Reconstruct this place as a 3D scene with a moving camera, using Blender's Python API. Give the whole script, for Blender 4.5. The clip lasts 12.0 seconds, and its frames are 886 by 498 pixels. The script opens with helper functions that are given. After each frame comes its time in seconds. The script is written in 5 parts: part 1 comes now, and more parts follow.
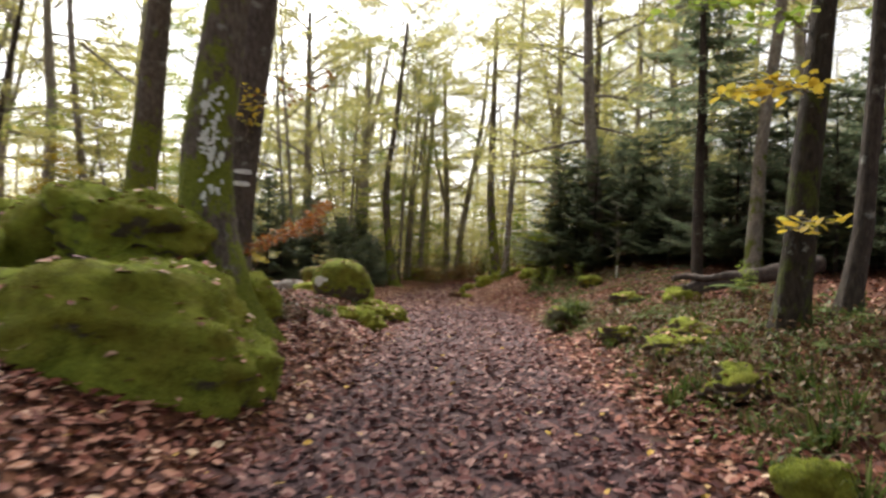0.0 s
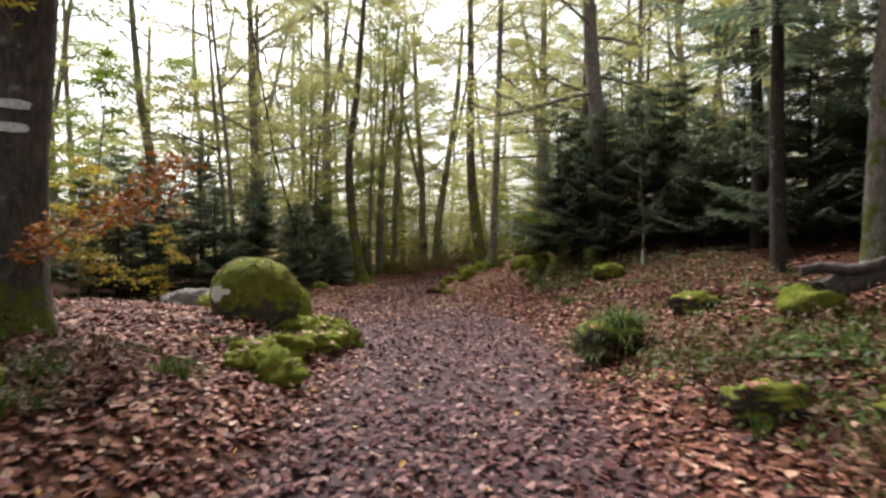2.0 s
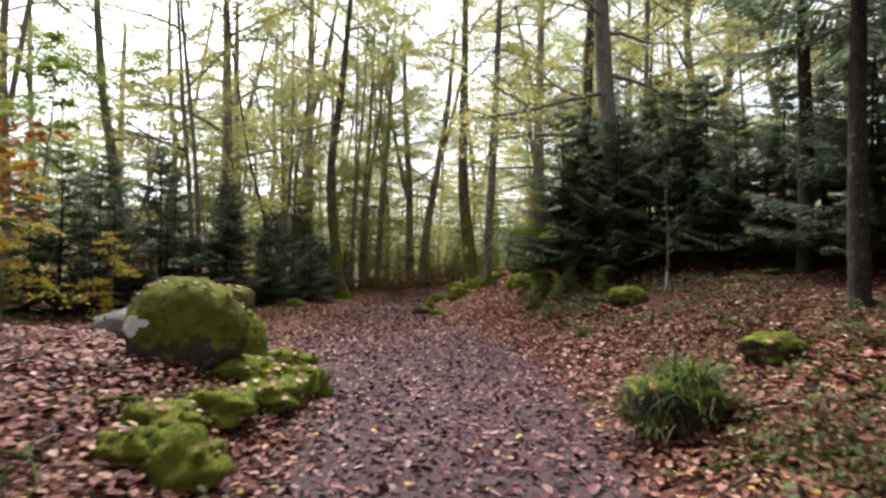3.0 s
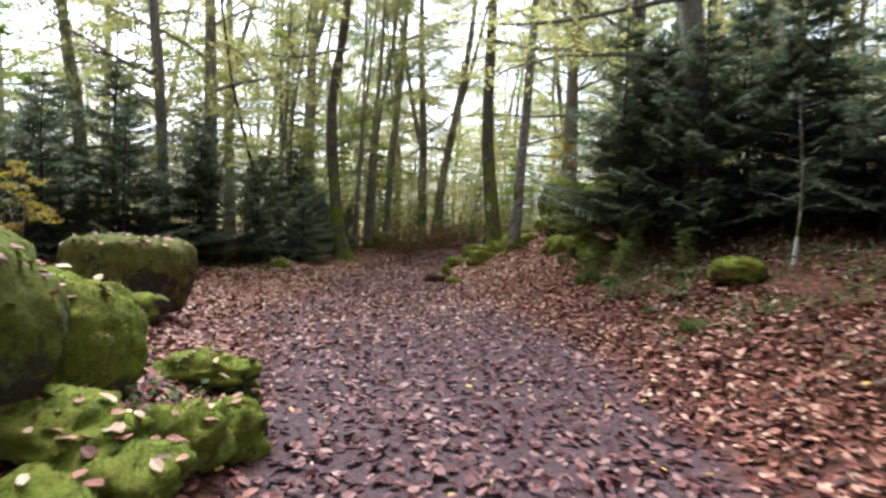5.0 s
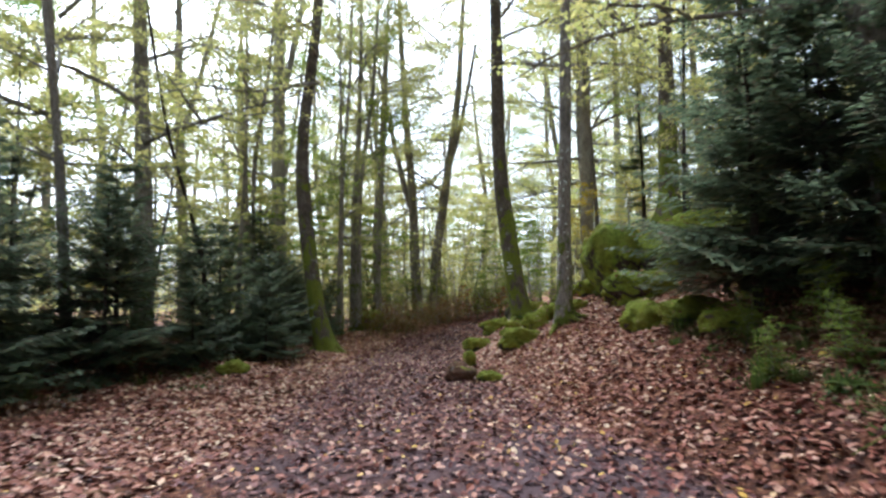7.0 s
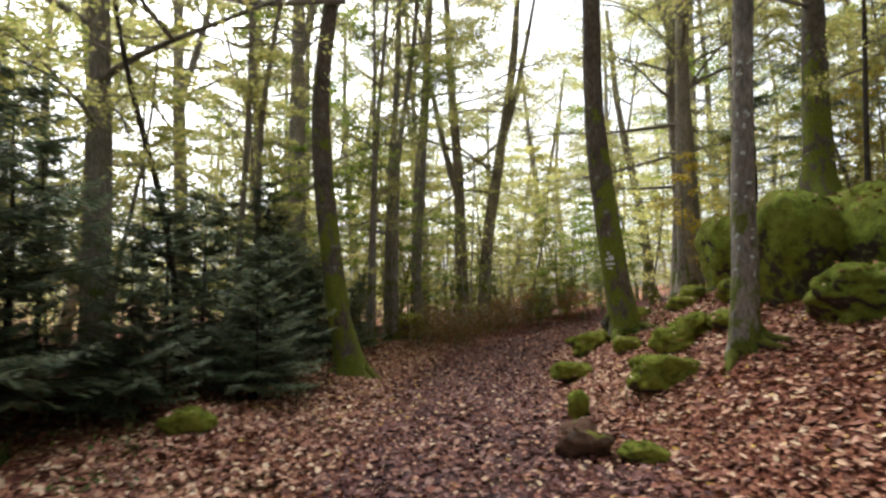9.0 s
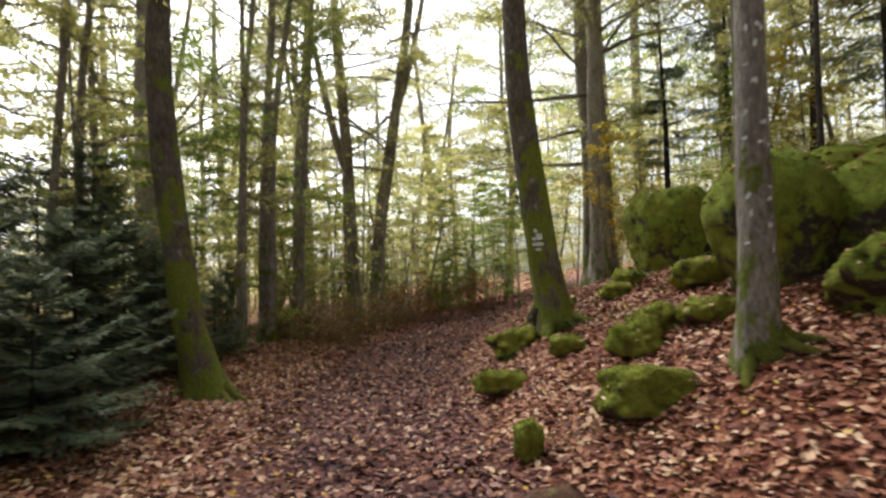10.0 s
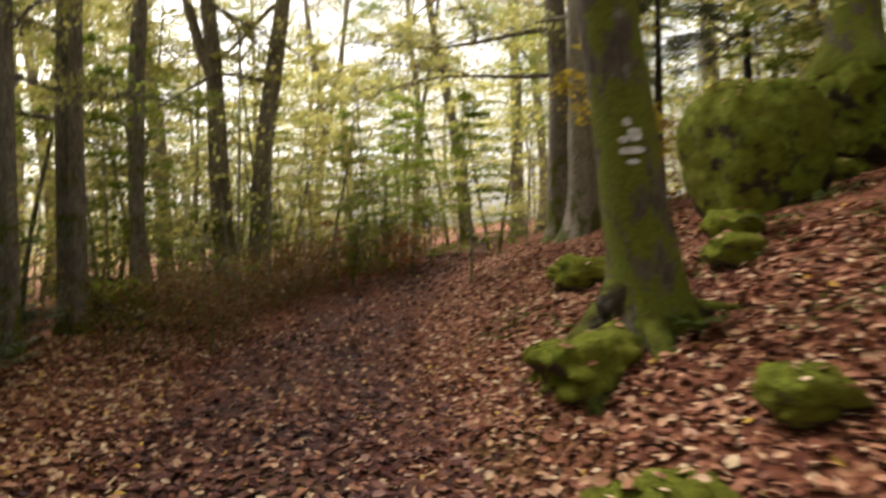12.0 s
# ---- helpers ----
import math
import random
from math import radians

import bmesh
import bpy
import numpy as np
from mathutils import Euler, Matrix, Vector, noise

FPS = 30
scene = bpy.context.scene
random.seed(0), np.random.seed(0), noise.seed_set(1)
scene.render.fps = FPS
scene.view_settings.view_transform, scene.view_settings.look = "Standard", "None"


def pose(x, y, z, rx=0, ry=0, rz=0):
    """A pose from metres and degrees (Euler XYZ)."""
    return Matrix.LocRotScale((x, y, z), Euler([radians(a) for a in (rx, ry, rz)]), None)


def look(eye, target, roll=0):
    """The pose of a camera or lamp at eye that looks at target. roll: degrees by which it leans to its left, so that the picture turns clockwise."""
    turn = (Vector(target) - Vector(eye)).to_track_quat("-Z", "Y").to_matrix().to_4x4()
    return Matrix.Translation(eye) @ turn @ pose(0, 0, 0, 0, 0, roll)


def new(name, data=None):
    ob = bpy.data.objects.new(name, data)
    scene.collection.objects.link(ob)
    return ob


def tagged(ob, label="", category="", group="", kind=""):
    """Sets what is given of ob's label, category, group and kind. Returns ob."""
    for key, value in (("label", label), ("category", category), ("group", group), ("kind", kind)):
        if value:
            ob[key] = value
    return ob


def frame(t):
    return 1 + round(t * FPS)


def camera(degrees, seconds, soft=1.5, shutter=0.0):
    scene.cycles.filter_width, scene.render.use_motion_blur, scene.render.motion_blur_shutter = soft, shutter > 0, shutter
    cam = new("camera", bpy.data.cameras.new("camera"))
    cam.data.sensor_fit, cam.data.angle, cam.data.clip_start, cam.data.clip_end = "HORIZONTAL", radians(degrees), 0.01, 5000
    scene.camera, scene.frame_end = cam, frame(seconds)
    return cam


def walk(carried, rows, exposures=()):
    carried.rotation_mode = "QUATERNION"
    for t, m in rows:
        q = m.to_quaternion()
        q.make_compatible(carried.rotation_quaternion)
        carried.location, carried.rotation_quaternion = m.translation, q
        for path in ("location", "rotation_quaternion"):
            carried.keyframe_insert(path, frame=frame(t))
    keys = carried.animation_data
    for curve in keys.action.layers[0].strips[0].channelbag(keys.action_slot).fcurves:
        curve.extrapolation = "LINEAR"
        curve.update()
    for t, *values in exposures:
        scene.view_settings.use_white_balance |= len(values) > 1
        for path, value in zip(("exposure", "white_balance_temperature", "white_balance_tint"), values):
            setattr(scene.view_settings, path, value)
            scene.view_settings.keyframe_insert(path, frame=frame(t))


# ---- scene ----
cam = camera(69.9, 12.0, soft=2.5, shutter=0.4)
PATH = [
    (0, (1.231, 0.241, 1.162), (1.123, 2.237, 1.223), 2.0),
    (0.5, (1.236, 1.352, 1.186), (1.297, 3.349, 1.289), 2.1),
    (1, (1.24, 2.476, 1.246), (1.309, 4.467, 1.417), -0.1),
    (1.5, (1.234, 3.524, 1.269), (1.265, 5.52, 1.404), -0.7),
    (2, (1.17, 4.602, 1.297), (1.127, 6.601, 1.318), -0.3),
    (2.5, (1.084, 5.592, 1.344), (1.026, 7.591, 1.409), -1.3),
    (3, (1.021, 6.629, 1.392), (1.023, 8.628, 1.455), 0.7),
    (3.2, (0.991, 7.051, 1.408), (1.0, 9.05, 1.469), 0.8),
    (4.8, (0.858, 9.802, 1.286), (0.824, 11.802, 1.264), 0.9),
    (5, (0.805, 10.199, 1.289), (0.776, 12.198, 1.231), 2.5),
    (5.5, (0.546, 11.269, 1.279), (0.31, 13.254, 1.203), 1.9),
    (6, (0.329, 12.429, 1.296), (0.12, 14.417, 1.23), 1.2),
    (6.5, (0.182, 13.649, 1.324), (0.09, 15.642, 1.467), -0.4),
    (7, (0.054, 14.965, 1.337), (0.076, 16.958, 1.503), -1.4),
    (7.5, (-0.069, 16.226, 1.397), (-0.032, 18.225, 1.441), -0.5),
    (7.7, (-0.174, 16.708, 1.417), (-0.246, 18.704, 1.521), 1.5),
    (9.3, (-0.688, 20.353, 1.484), (-0.735, 22.346, 1.647), -1.6),
    (9.5, (-0.705, 20.866, 1.498), (-0.61, 22.858, 1.649), -2.5),
    (10, (-0.743, 22.156, 1.506), (-0.47, 24.133, 1.626), -1.9),
    (10.5, (-0.765, 23.497, 1.529), (-0.434, 25.469, 1.507), -2.7),
    (11, (-0.764, 24.814, 1.53), (-0.342, 26.76, 1.344), -2.4),
    (11.5, (-0.681, 26.162, 1.58), (0.071, 28.013, 1.682), -5.1),
    (12, (-0.736, 27.511, 1.513), (-0.099, 29.407, 1.486), -1.9),
]
walk(cam, [(t, look(eye, target, roll)) for t, eye, target, roll in PATH],
     exposures=[(0.0, 0.6, 6500, 11), (0.5, 0.55, 6400, 11), (1.5, 0.45, 6250, 11), (3.0, 0.5, 5950, 10), (5.0, 0.85, 5500, 8), (5.5, 1.18, 5300, 7), (6.0, 1.15, 5300, 7), (7.0, 0.9, 5250, 7), (7.5, 0.85, 5450, 8), (9.5, 0.75, 6050, 10), (10.5, 0.95, 6350, 11), (11.0, 1.3, 6700, 10), (11.5, 1.15, 6700, 10), (12.0, 0.7, 6900, 12)])

# ---- sky and light: a bright overcast autumn day ----
world = bpy.data.worlds.new("overcast")
scene.world = world
world.use_nodes = True
wt = world.node_tree
sky = wt.nodes.new("ShaderNodeTexSky")
sky.sky_type = "NISHITA"
sky.sun_disc = False
sky.sun_elevation, sky.sun_rotation = radians(48), radians(-25)
sky.dust_density, sky.air_density, sky.ozone_density = 6.0, 1.0, 1.0
grey = wt.nodes.new("ShaderNodeHueSaturation")
grey.inputs["Saturation"].default_value = 0.22
wt.links.new(sky.outputs[0], grey.inputs["Color"])
wt.links.new(grey.outputs[0], wt.nodes["Background"].inputs["Color"])
wt.nodes["Background"].inputs["Strength"].default_value = 0.19
sun = new("sun", bpy.data.lights.new("sun", "SUN"))
sun.data.energy, sun.data.angle, sun.data.color = 4.4, radians(35), (1.0, 0.96, 0.9)
sun.matrix_world = look((-14, 30, 48), (0, 0, 0))


# ---- materials ----
def material(name):
    m = bpy.data.materials.new(name)
    m.use_nodes = True
    m.node_tree.nodes.remove(m.node_tree.nodes["Principled BSDF"])
    return m, m.node_tree


def node(nt, kind, **values):
    n = nt.nodes.new(kind)
    for key, value in values.items():
        key = key.replace("_", " ")
        s = n.inputs.get(key)
        if s is None:
            s = [i for i in n.inputs if i.name.lower() == key.lower()][0]
        if isinstance(value, bpy.types.NodeSocket):
            nt.links.new(value, s)
        else:
            s.default_value = value
    return n


def ramp(nt, fac, *stops):
    n = nt.nodes.new("ShaderNodeValToRGB")
    el = n.color_ramp.elements
    while len(el) < len(stops):
        el.new(0.5)
    for e, (p, c) in zip(el, stops):
        e.position = p
        e.color = (*c, 1) if len(c) == 3 else c
    nt.links.new(fac, n.inputs[0])
    return n.outputs[0]


def mix(nt, fac, a, b, blend="MIX"):
    n = nt.nodes.new("ShaderNodeMix")
    n.data_type, n.blend_type = "RGBA", blend
    for s, v in ((n.inputs[0], fac), (n.inputs[6], a), (n.inputs[7], b)):
        if isinstance(v, bpy.types.NodeSocket):
            nt.links.new(v, s)
        else:
            s.default_value = (*v, 1) if isinstance(v, tuple) else v
    return n.outputs[2]


def maths(nt, op, a, b=0.0, clamp=False):
    n = nt.nodes.new("ShaderNodeMath")
    n.operation, n.use_clamp = op, clamp
    for s, v in zip(n.inputs, (a, b)):
        if isinstance(v, bpy.types.NodeSocket):
            nt.links.new(v, s)
        else:
            s.default_value = v
    return n.outputs[0]


def noise_of(nt, where, scale, detail=6.0, rough=0.6):
    n = node(nt, "ShaderNodeTexNoise", Scale=scale, Detail=detail, Roughness=rough)
    nt.links.new(where, n.inputs["Vector"])
    return n.outputs["Fac"]


def finish(nt, shader):
    nt.links.new(shader, nt.nodes["Material Output"].inputs["Surface"])


def bump(nt, height, strength, distance):
    n = node(nt, "ShaderNodeBump", Strength=strength, Distance=distance, Height=height)
    return n.outputs[0]


def leaf_material(name, colours, through_light, rough=0.55):
    """Thin leaves, each with its own tint, that let some light through."""
    m, nt = material(name)
    isl = nt.nodes.new("ShaderNodeNewGeometry").outputs["Random Per Island"]
    col = ramp(nt, isl, *[(i / (len(colours) - 1), c) for i, c in enumerate(colours)])
    pr = node(nt, "ShaderNodeBsdfPrincipled", Base_Color=col, Roughness=rough, Specular_IOR_Level=0.15)
    if through_light:
        tr = node(nt, "ShaderNodeBsdfTranslucent", Color=col)
        mx = node(nt, "ShaderNodeMixShader", Fac=through_light)
        nt.links.new(pr.outputs[0], mx.inputs[1])
        nt.links.new(tr.outputs[0], mx.inputs[2])
        finish(nt, mx.outputs[0])
    else:
        finish(nt, pr.outputs[0])
    return m


def bark_material(name, dark, light, moss, moss_top, moss_base):
    """Bark with fissures and lichen, green with moss near the foot and on one side."""
    m, nt = material(name)
    tc = nt.nodes.new("ShaderNodeTexCoord").outputs["Object"]
    st = node(nt, "ShaderNodeMapping", Vector=tc, Scale=(1, 1, 0.35)).outputs[0]
    fine, wide = noise_of(nt, st, 26.0), noise_of(nt, tc, 2.2, 4.0)
    col = ramp(nt, fine, (0.3, dark), (0.7, light))
    col = mix(nt, ramp(nt, wide, (0.45, (0, 0, 0)), (0.7, (0.55, 0.55, 0.55))), col, tuple(0.6 * v for v in dark))
    spots = ramp(nt, noise_of(nt, tc, 5.0, 8.0, 0.65), (0.6, (0, 0, 0)), (0.68, (0.6, 0.6, 0.6)))
    col = mix(nt, spots, col, (0.36, 0.37, 0.33))
    z = nt.nodes.new("ShaderNodeSeparateXYZ")
    nt.links.new(tc, z.inputs[0])
    amount = maths(nt, "SUBTRACT", moss_base, maths(nt, "DIVIDE", z.outputs[2], moss_top))
    amount = maths(nt, "ADD", amount, maths(nt, "MULTIPLY", maths(nt, "SUBTRACT", noise_of(nt, node(nt, "ShaderNodeMapping", Vector=tc, Scale=(1, 1, 0.55)).outputs[0], 4.2, 10.0, 0.72), 0.5), 6.5))
    amount = maths(nt, "ADD", amount, maths(nt, "MULTIPLY", maths(nt, "SUBTRACT", noise_of(nt, tc, 1.4, 3.0), 0.5), 4.0))
    amount = ramp(nt, amount, (0.35, (0, 0, 0)), (0.75, (1, 1, 1)))
    mosscol = mix(nt, noise_of(nt, tc, 30.0), tuple(0.2 * v for v in moss), tuple(1.7 * v for v in moss))
    col = mix(nt, amount, col, mosscol)
    pr = node(nt, "ShaderNodeBsdfPrincipled", Base_Color=col, Roughness=0.9, Specular_IOR_Level=0.2)
    nt.links.new(bump(nt, maths(nt, "ADD", fine, maths(nt, "MULTIPLY", noise_of(nt, tc, 70.0), 0.4)), 1.0, 0.06), pr.inputs["Normal"])
    finish(nt, pr.outputs[0])
    return m


def rock_material(name, stone, moss, cover):
    """Granite under a cushion of moss that thins out on the steep and hanging sides."""
    m, nt = material(name)
    tc = nt.nodes.new("ShaderNodeTexCoord").outputs["Object"]
    g = nt.nodes.new("ShaderNodeNewGeometry")
    nz = nt.nodes.new("ShaderNodeSeparateXYZ")
    nt.links.new(g.outputs["Normal"], nz.inputs[0])
    fine, mid, wide = noise_of(nt, tc, 55.0), noise_of(nt, tc, 9.0), noise_of(nt, tc, 1.7, 5.0)
    rock = mix(nt, ramp(nt, fine, (0.35, (0, 0, 0)), (0.65, (1, 1, 1))), tuple(0.5 * v for v in stone), stone)
    rock = mix(nt, ramp(nt, mid, (0.55, (0, 0, 0)), (0.7, (0.5, 0.5, 0.5))), rock, (0.30, 0.30, 0.27))
    green = ramp(nt, maths(nt, "ADD", maths(nt, "MULTIPLY", mid, 0.6), maths(nt, "MULTIPLY", fine, 0.4)),
                 (0.34, tuple(0.22 * v for v in moss)), (0.5, moss), (0.66, tuple(1.7 * v for v in moss)))
    green = mix(nt, ramp(nt, wide, (0.4, (0, 0, 0)), (0.65, (0.6, 0.6, 0.6))), green, (moss[0] * 1.1, moss[1] * 0.75, moss[2] * 0.9))
    a = maths(nt, "ADD", maths(nt, "MULTIPLY", nz.outputs[2], 0.75), cover)
    a = maths(nt, "ADD", a, maths(nt, "MULTIPLY", maths(nt, "SUBTRACT", wide, 0.5), 1.6))
    a = maths(nt, "ADD", a, maths(nt, "MULTIPLY", maths(nt, "SUBTRACT", mid, 0.5), 0.9))
    a = ramp(nt, a, (0.4, (0, 0, 0)), (0.58, (1, 1, 1)))
    col = mix(nt, a, rock, green)
    pr = node(nt, "ShaderNodeBsdfPrincipled", Base_Color=col, Roughness=0.95, Specular_IOR_Level=0.15)
    h = maths(nt, "ADD", maths(nt, "MULTIPLY", noise_of(nt, tc, 38.0, 8.0, 0.7), 1.0), maths(nt, "MULTIPLY", a, 0.6))
    nt.links.new(bump(nt, h, 1.0, 0.045), pr.inputs["Normal"])
    finish(nt, pr.outputs[0])
    return m


def ground_material():
    """Trodden dark earth on the track, brown leaf mould beside it."""
    m, nt = material("forest_floor")
    tc = nt.nodes.new("ShaderNodeTexCoord").outputs["Object"]
    way = nt.nodes.new("ShaderNodeAttribute")
    way.attribute_name = "trodden"
    cells = node(nt, "ShaderNodeTexVoronoi", Scale=22.0, Vector=tc)
    vsep = nt.nodes.new("ShaderNodeSeparateColor")
    nt.links.new(cells.outputs["Color"], vsep.inputs[0])
    litter = ramp(nt, vsep.outputs[0], (0.0, (0.025, 0.010, 0.007)), (0.5, (0.065, 0.024, 0.014)), (0.85, (0.12, 0.048, 0.025)), (1.0, (0.18, 0.085, 0.045)))
    dry = nt.nodes.new("ShaderNodeAttribute")
    dry.attribute_name = "dry"
    litter = mix(nt, dry.outputs["Fac"], litter, ramp(nt, vsep.outputs[0], (0.0, (0.06, 0.02, 0.013)), (0.5, (0.15, 0.05, 0.029)), (0.85, (0.25, 0.10, 0.058)), (1.0, (0.36, 0.19, 0.11))))
    fine = noise_of(nt, tc, 40.0, 8.0, 0.7)
    earth = ramp(nt, fine, (0.3, (0.042, 0.024, 0.026)), (0.7, (0.115, 0.072, 0.074)))
    edge = maths(nt, "ADD", way.outputs["Fac"], maths(nt, "MULTIPLY", maths(nt, "SUBTRACT", noise_of(nt, tc, 1.3), 0.5), 1.2))
    col = mix(nt, ramp(nt, edge, (0.35, (0, 0, 0)), (0.7, (1, 1, 1))), litter, earth)
    wild = ramp(nt, noise_of(nt, tc, 0.5, 4.0), (0.58, (0, 0, 0)), (0.68, (0.5, 0.5, 0.5)))
    offway = maths(nt, "SUBTRACT", 1.0, way.outputs["Fac"], True)
    col = mix(nt, maths(nt, "MULTIPLY", wild, offway), col, (0.045, 0.06, 0.014))
    pr = node(nt, "ShaderNodeBsdfPrincipled", Base_Color=col, Roughness=0.9, Specular_IOR_Level=0.12)
    h = maths(nt, "ADD", cells.outputs["Distance"], fine)
    nt.links.new(bump(nt, h, 0.7, 0.03), pr.inputs["Normal"])
    finish(nt, pr.outputs[0])
    return m


def plain_material(name, a, b, scale, rough=0.85, relief=0.01):
    m, nt = material(name)
    tc = nt.nodes.new("ShaderNodeTexCoord").outputs["Object"]
    f = noise_of(nt, tc, scale, 8.0, 0.65)
    pr = node(nt, "ShaderNodeBsdfPrincipled", Base_Color=ramp(nt, f, (0.3, a), (0.7, b)), Roughness=rough)
    nt.links.new(bump(nt, f, 0.7, relief), pr.inputs["Normal"])
    finish(nt, pr.outputs[0])
    return m


MOSS = (0.185, 0.22, 0.026)
FLOOR = ground_material()
BARK = bark_material("beech_bark", (0.135, 0.115, 0.095), (0.37, 0.33, 0.275), (0.12, 0.14, 0.02), 1.6, 1.1)
BARK_MOSSY = bark_material("mossy_bark", (0.065, 0.052, 0.04), (0.20, 0.165, 0.13), (0.165, 0.19, 0.024), 3.2, 1.15)
BARK_BROWN = bark_material("brown_bark", (0.05, 0.04, 0.034), (0.165, 0.135, 0.115), (0.13, 0.14, 0.022), 1.3, 0.75)
# Mossy bark, its browns darkened to hold the shade of the right bank.
BARK_SHADED = bark_material("shaded_bark", (0.016, 0.013, 0.009), (0.06, 0.046, 0.032), (0.055, 0.062, 0.011), 2.4, 0.9)
# Bark of distant trunks: its grey is lightened to stand in for haze.
BARK_HAZED = bark_material("hazed_grey_bark", (0.2, 0.175, 0.145), (0.42, 0.37, 0.31), (0.12, 0.13, 0.05), 1.2, 0.9)
BARK_DARK = bark_material("spruce_bark", (0.03, 0.024, 0.02), (0.09, 0.07, 0.055), (0.05, 0.06, 0.02), 1.0, 0.4)
ROOT = rock_material("mossy_root_bark", (0.10, 0.08, 0.06), (0.12, 0.145, 0.02), 0.35)
ROCK = rock_material("mossy_granite", (0.15, 0.125, 0.105), MOSS, 0.85)
ROCK_PILE = rock_material("pile_granite", (0.09, 0.07, 0.055), (0.16, 0.20, 0.024), 0.78)
ROCK_DOME = rock_material("dome_granite", (0.13, 0.10, 0.075), (0.14, 0.165, 0.022), 0.62)
ROCK_BLOCK = rock_material("thin_mossed_granite", (0.085, 0.062, 0.045), (0.13, 0.14, 0.027), 0.62)
ROCK_HALF = rock_material("half_mossy_granite", (0.12, 0.09, 0.065), MOSS, 0.22)
ROCK_PALE = rock_material("pale_granite", (0.38, 0.34, 0.31), MOSS, -0.7)
ROCK_BROWN = rock_material("leafy_brown_stone", (0.2, 0.11, 0.07), MOSS, -0.3)
LITTER = leaf_material("fallen_leaves", [(0.04, 0.013, 0.009), (0.10, 0.03, 0.02), (0.165, 0.052, 0.034), (0.24, 0.085, 0.055), (0.33, 0.145, 0.095), (0.46, 0.28, 0.20)], 0.0, 0.6)
LITTER_DRY = leaf_material("dry_leaves", [(0.09, 0.033, 0.022), (0.19, 0.07, 0.044), (0.29, 0.12, 0.074), (0.38, 0.18, 0.11), (0.49, 0.30, 0.19), (0.60, 0.45, 0.30)], 0.0, 0.6)
LITTER_WET = leaf_material("trodden_leaves", [(0.034, 0.011, 0.011), (0.062, 0.019, 0.018), (0.095, 0.030, 0.026), (0.125, 0.043, 0.037), (0.18, 0.074, 0.062), (0.34, 0.2, 0.165)], 0.0, 0.6)
LITTER_GOLD = leaf_material("golden_fallen_leaves", [(0.42, 0.24, 0.04), (0.55, 0.36, 0.08), (0.5, 0.34, 0.2)], 0.0, 0.6)
LEAF = leaf_material("beech_leaves", [(0.28, 0.30, 0.09), (0.40, 0.40, 0.13), (0.50, 0.47, 0.17), (0.56, 0.48, 0.17), (0.38, 0.39, 0.14)], 0.65)
LEAF_GREEN = leaf_material("green_leaves", [(0.14, 0.21, 0.035), (0.23, 0.30, 0.05), (0.34, 0.38, 0.07)], 0.6)
LEAF_GOLD = leaf_material("golden_leaves", [(0.45, 0.30, 0.03), (0.5, 0.38, 0.05), (0.36, 0.34, 0.06)], 0.55)
LEAF_RUST = leaf_material("rusty_leaves", [(0.16, 0.05, 0.012), (0.30, 0.10, 0.02), (0.38, 0.17, 0.03)], 0.4)
LEAF_BRAMBLE = leaf_material("bramble_leaves", [(0.10, 0.045, 0.018), (0.17, 0.075, 0.025), (0.22, 0.14, 0.04), (0.12, 0.14, 0.03)], 0.4)
NEEDLE = leaf_material("spruce_needles", [(0.075, 0.105, 0.062), (0.145, 0.19, 0.11), (0.235, 0.29, 0.17), (0.17, 0.13, 0.085)], 0.5)
PLANT = leaf_material("low_plants", [(0.035, 0.06, 0.014), (0.065, 0.10, 0.022), (0.11, 0.15, 0.03), (0.10, 0.10, 0.03)], 0.3)
NAP = leaf_material("moss_nap", [(0.07, 0.095, 0.012), (0.16, 0.20, 0.022), (0.25, 0.285, 0.034), (0.34, 0.36, 0.06)], 0.3)
# Withered browns, taken darker to stand in for shade on the right bank.
DEAD = leaf_material("dead_fronds", [(0.05, 0.025, 0.013), (0.105, 0.058, 0.028), (0.19, 0.125, 0.065)], 0.2)
WOOD = plain_material("weathered_log", (0.02, 0.014, 0.011), (0.10, 0.07, 0.055), 12.0, relief=0.04)
PAINT = plain_material("white_paint", (0.36, 0.35, 0.33), (0.8, 0.8, 0.78), 26.0)
LICHEN = plain_material("pale_lichen", (0.4, 0.42, 0.36), (0.62, 0.64, 0.58), 40.0)


# ---- building helpers ----
def mesh_of(name, verts, faces, mat, smooth=True):
    me = bpy.data.meshes.new(name)
    me.from_pydata(np.asarray(verts, float).tolist() if isinstance(verts, np.ndarray) else verts, [], faces.tolist() if isinstance(faces, np.ndarray) else faces)
    me.polygons.foreach_set("use_smooth", [smooth] * len(me.polygons))
    me.materials.append(mat)
    return me


def part(name, me, parent, label="", at=None, kind=""):
    ob = new(name, me)
    ob.parent = parent
    if at is not None:
        ob.matrix_basis = at
    return tagged(ob, label, kind=kind)


def thing(name, x, y, z, label, category, group="", me=None, turn=0.0, kind=""):
    ob = new(name, me)
    ob.matrix_basis = pose(x, y, z, 0, 0, turn)
    return tagged(ob, label, category, group, kind)


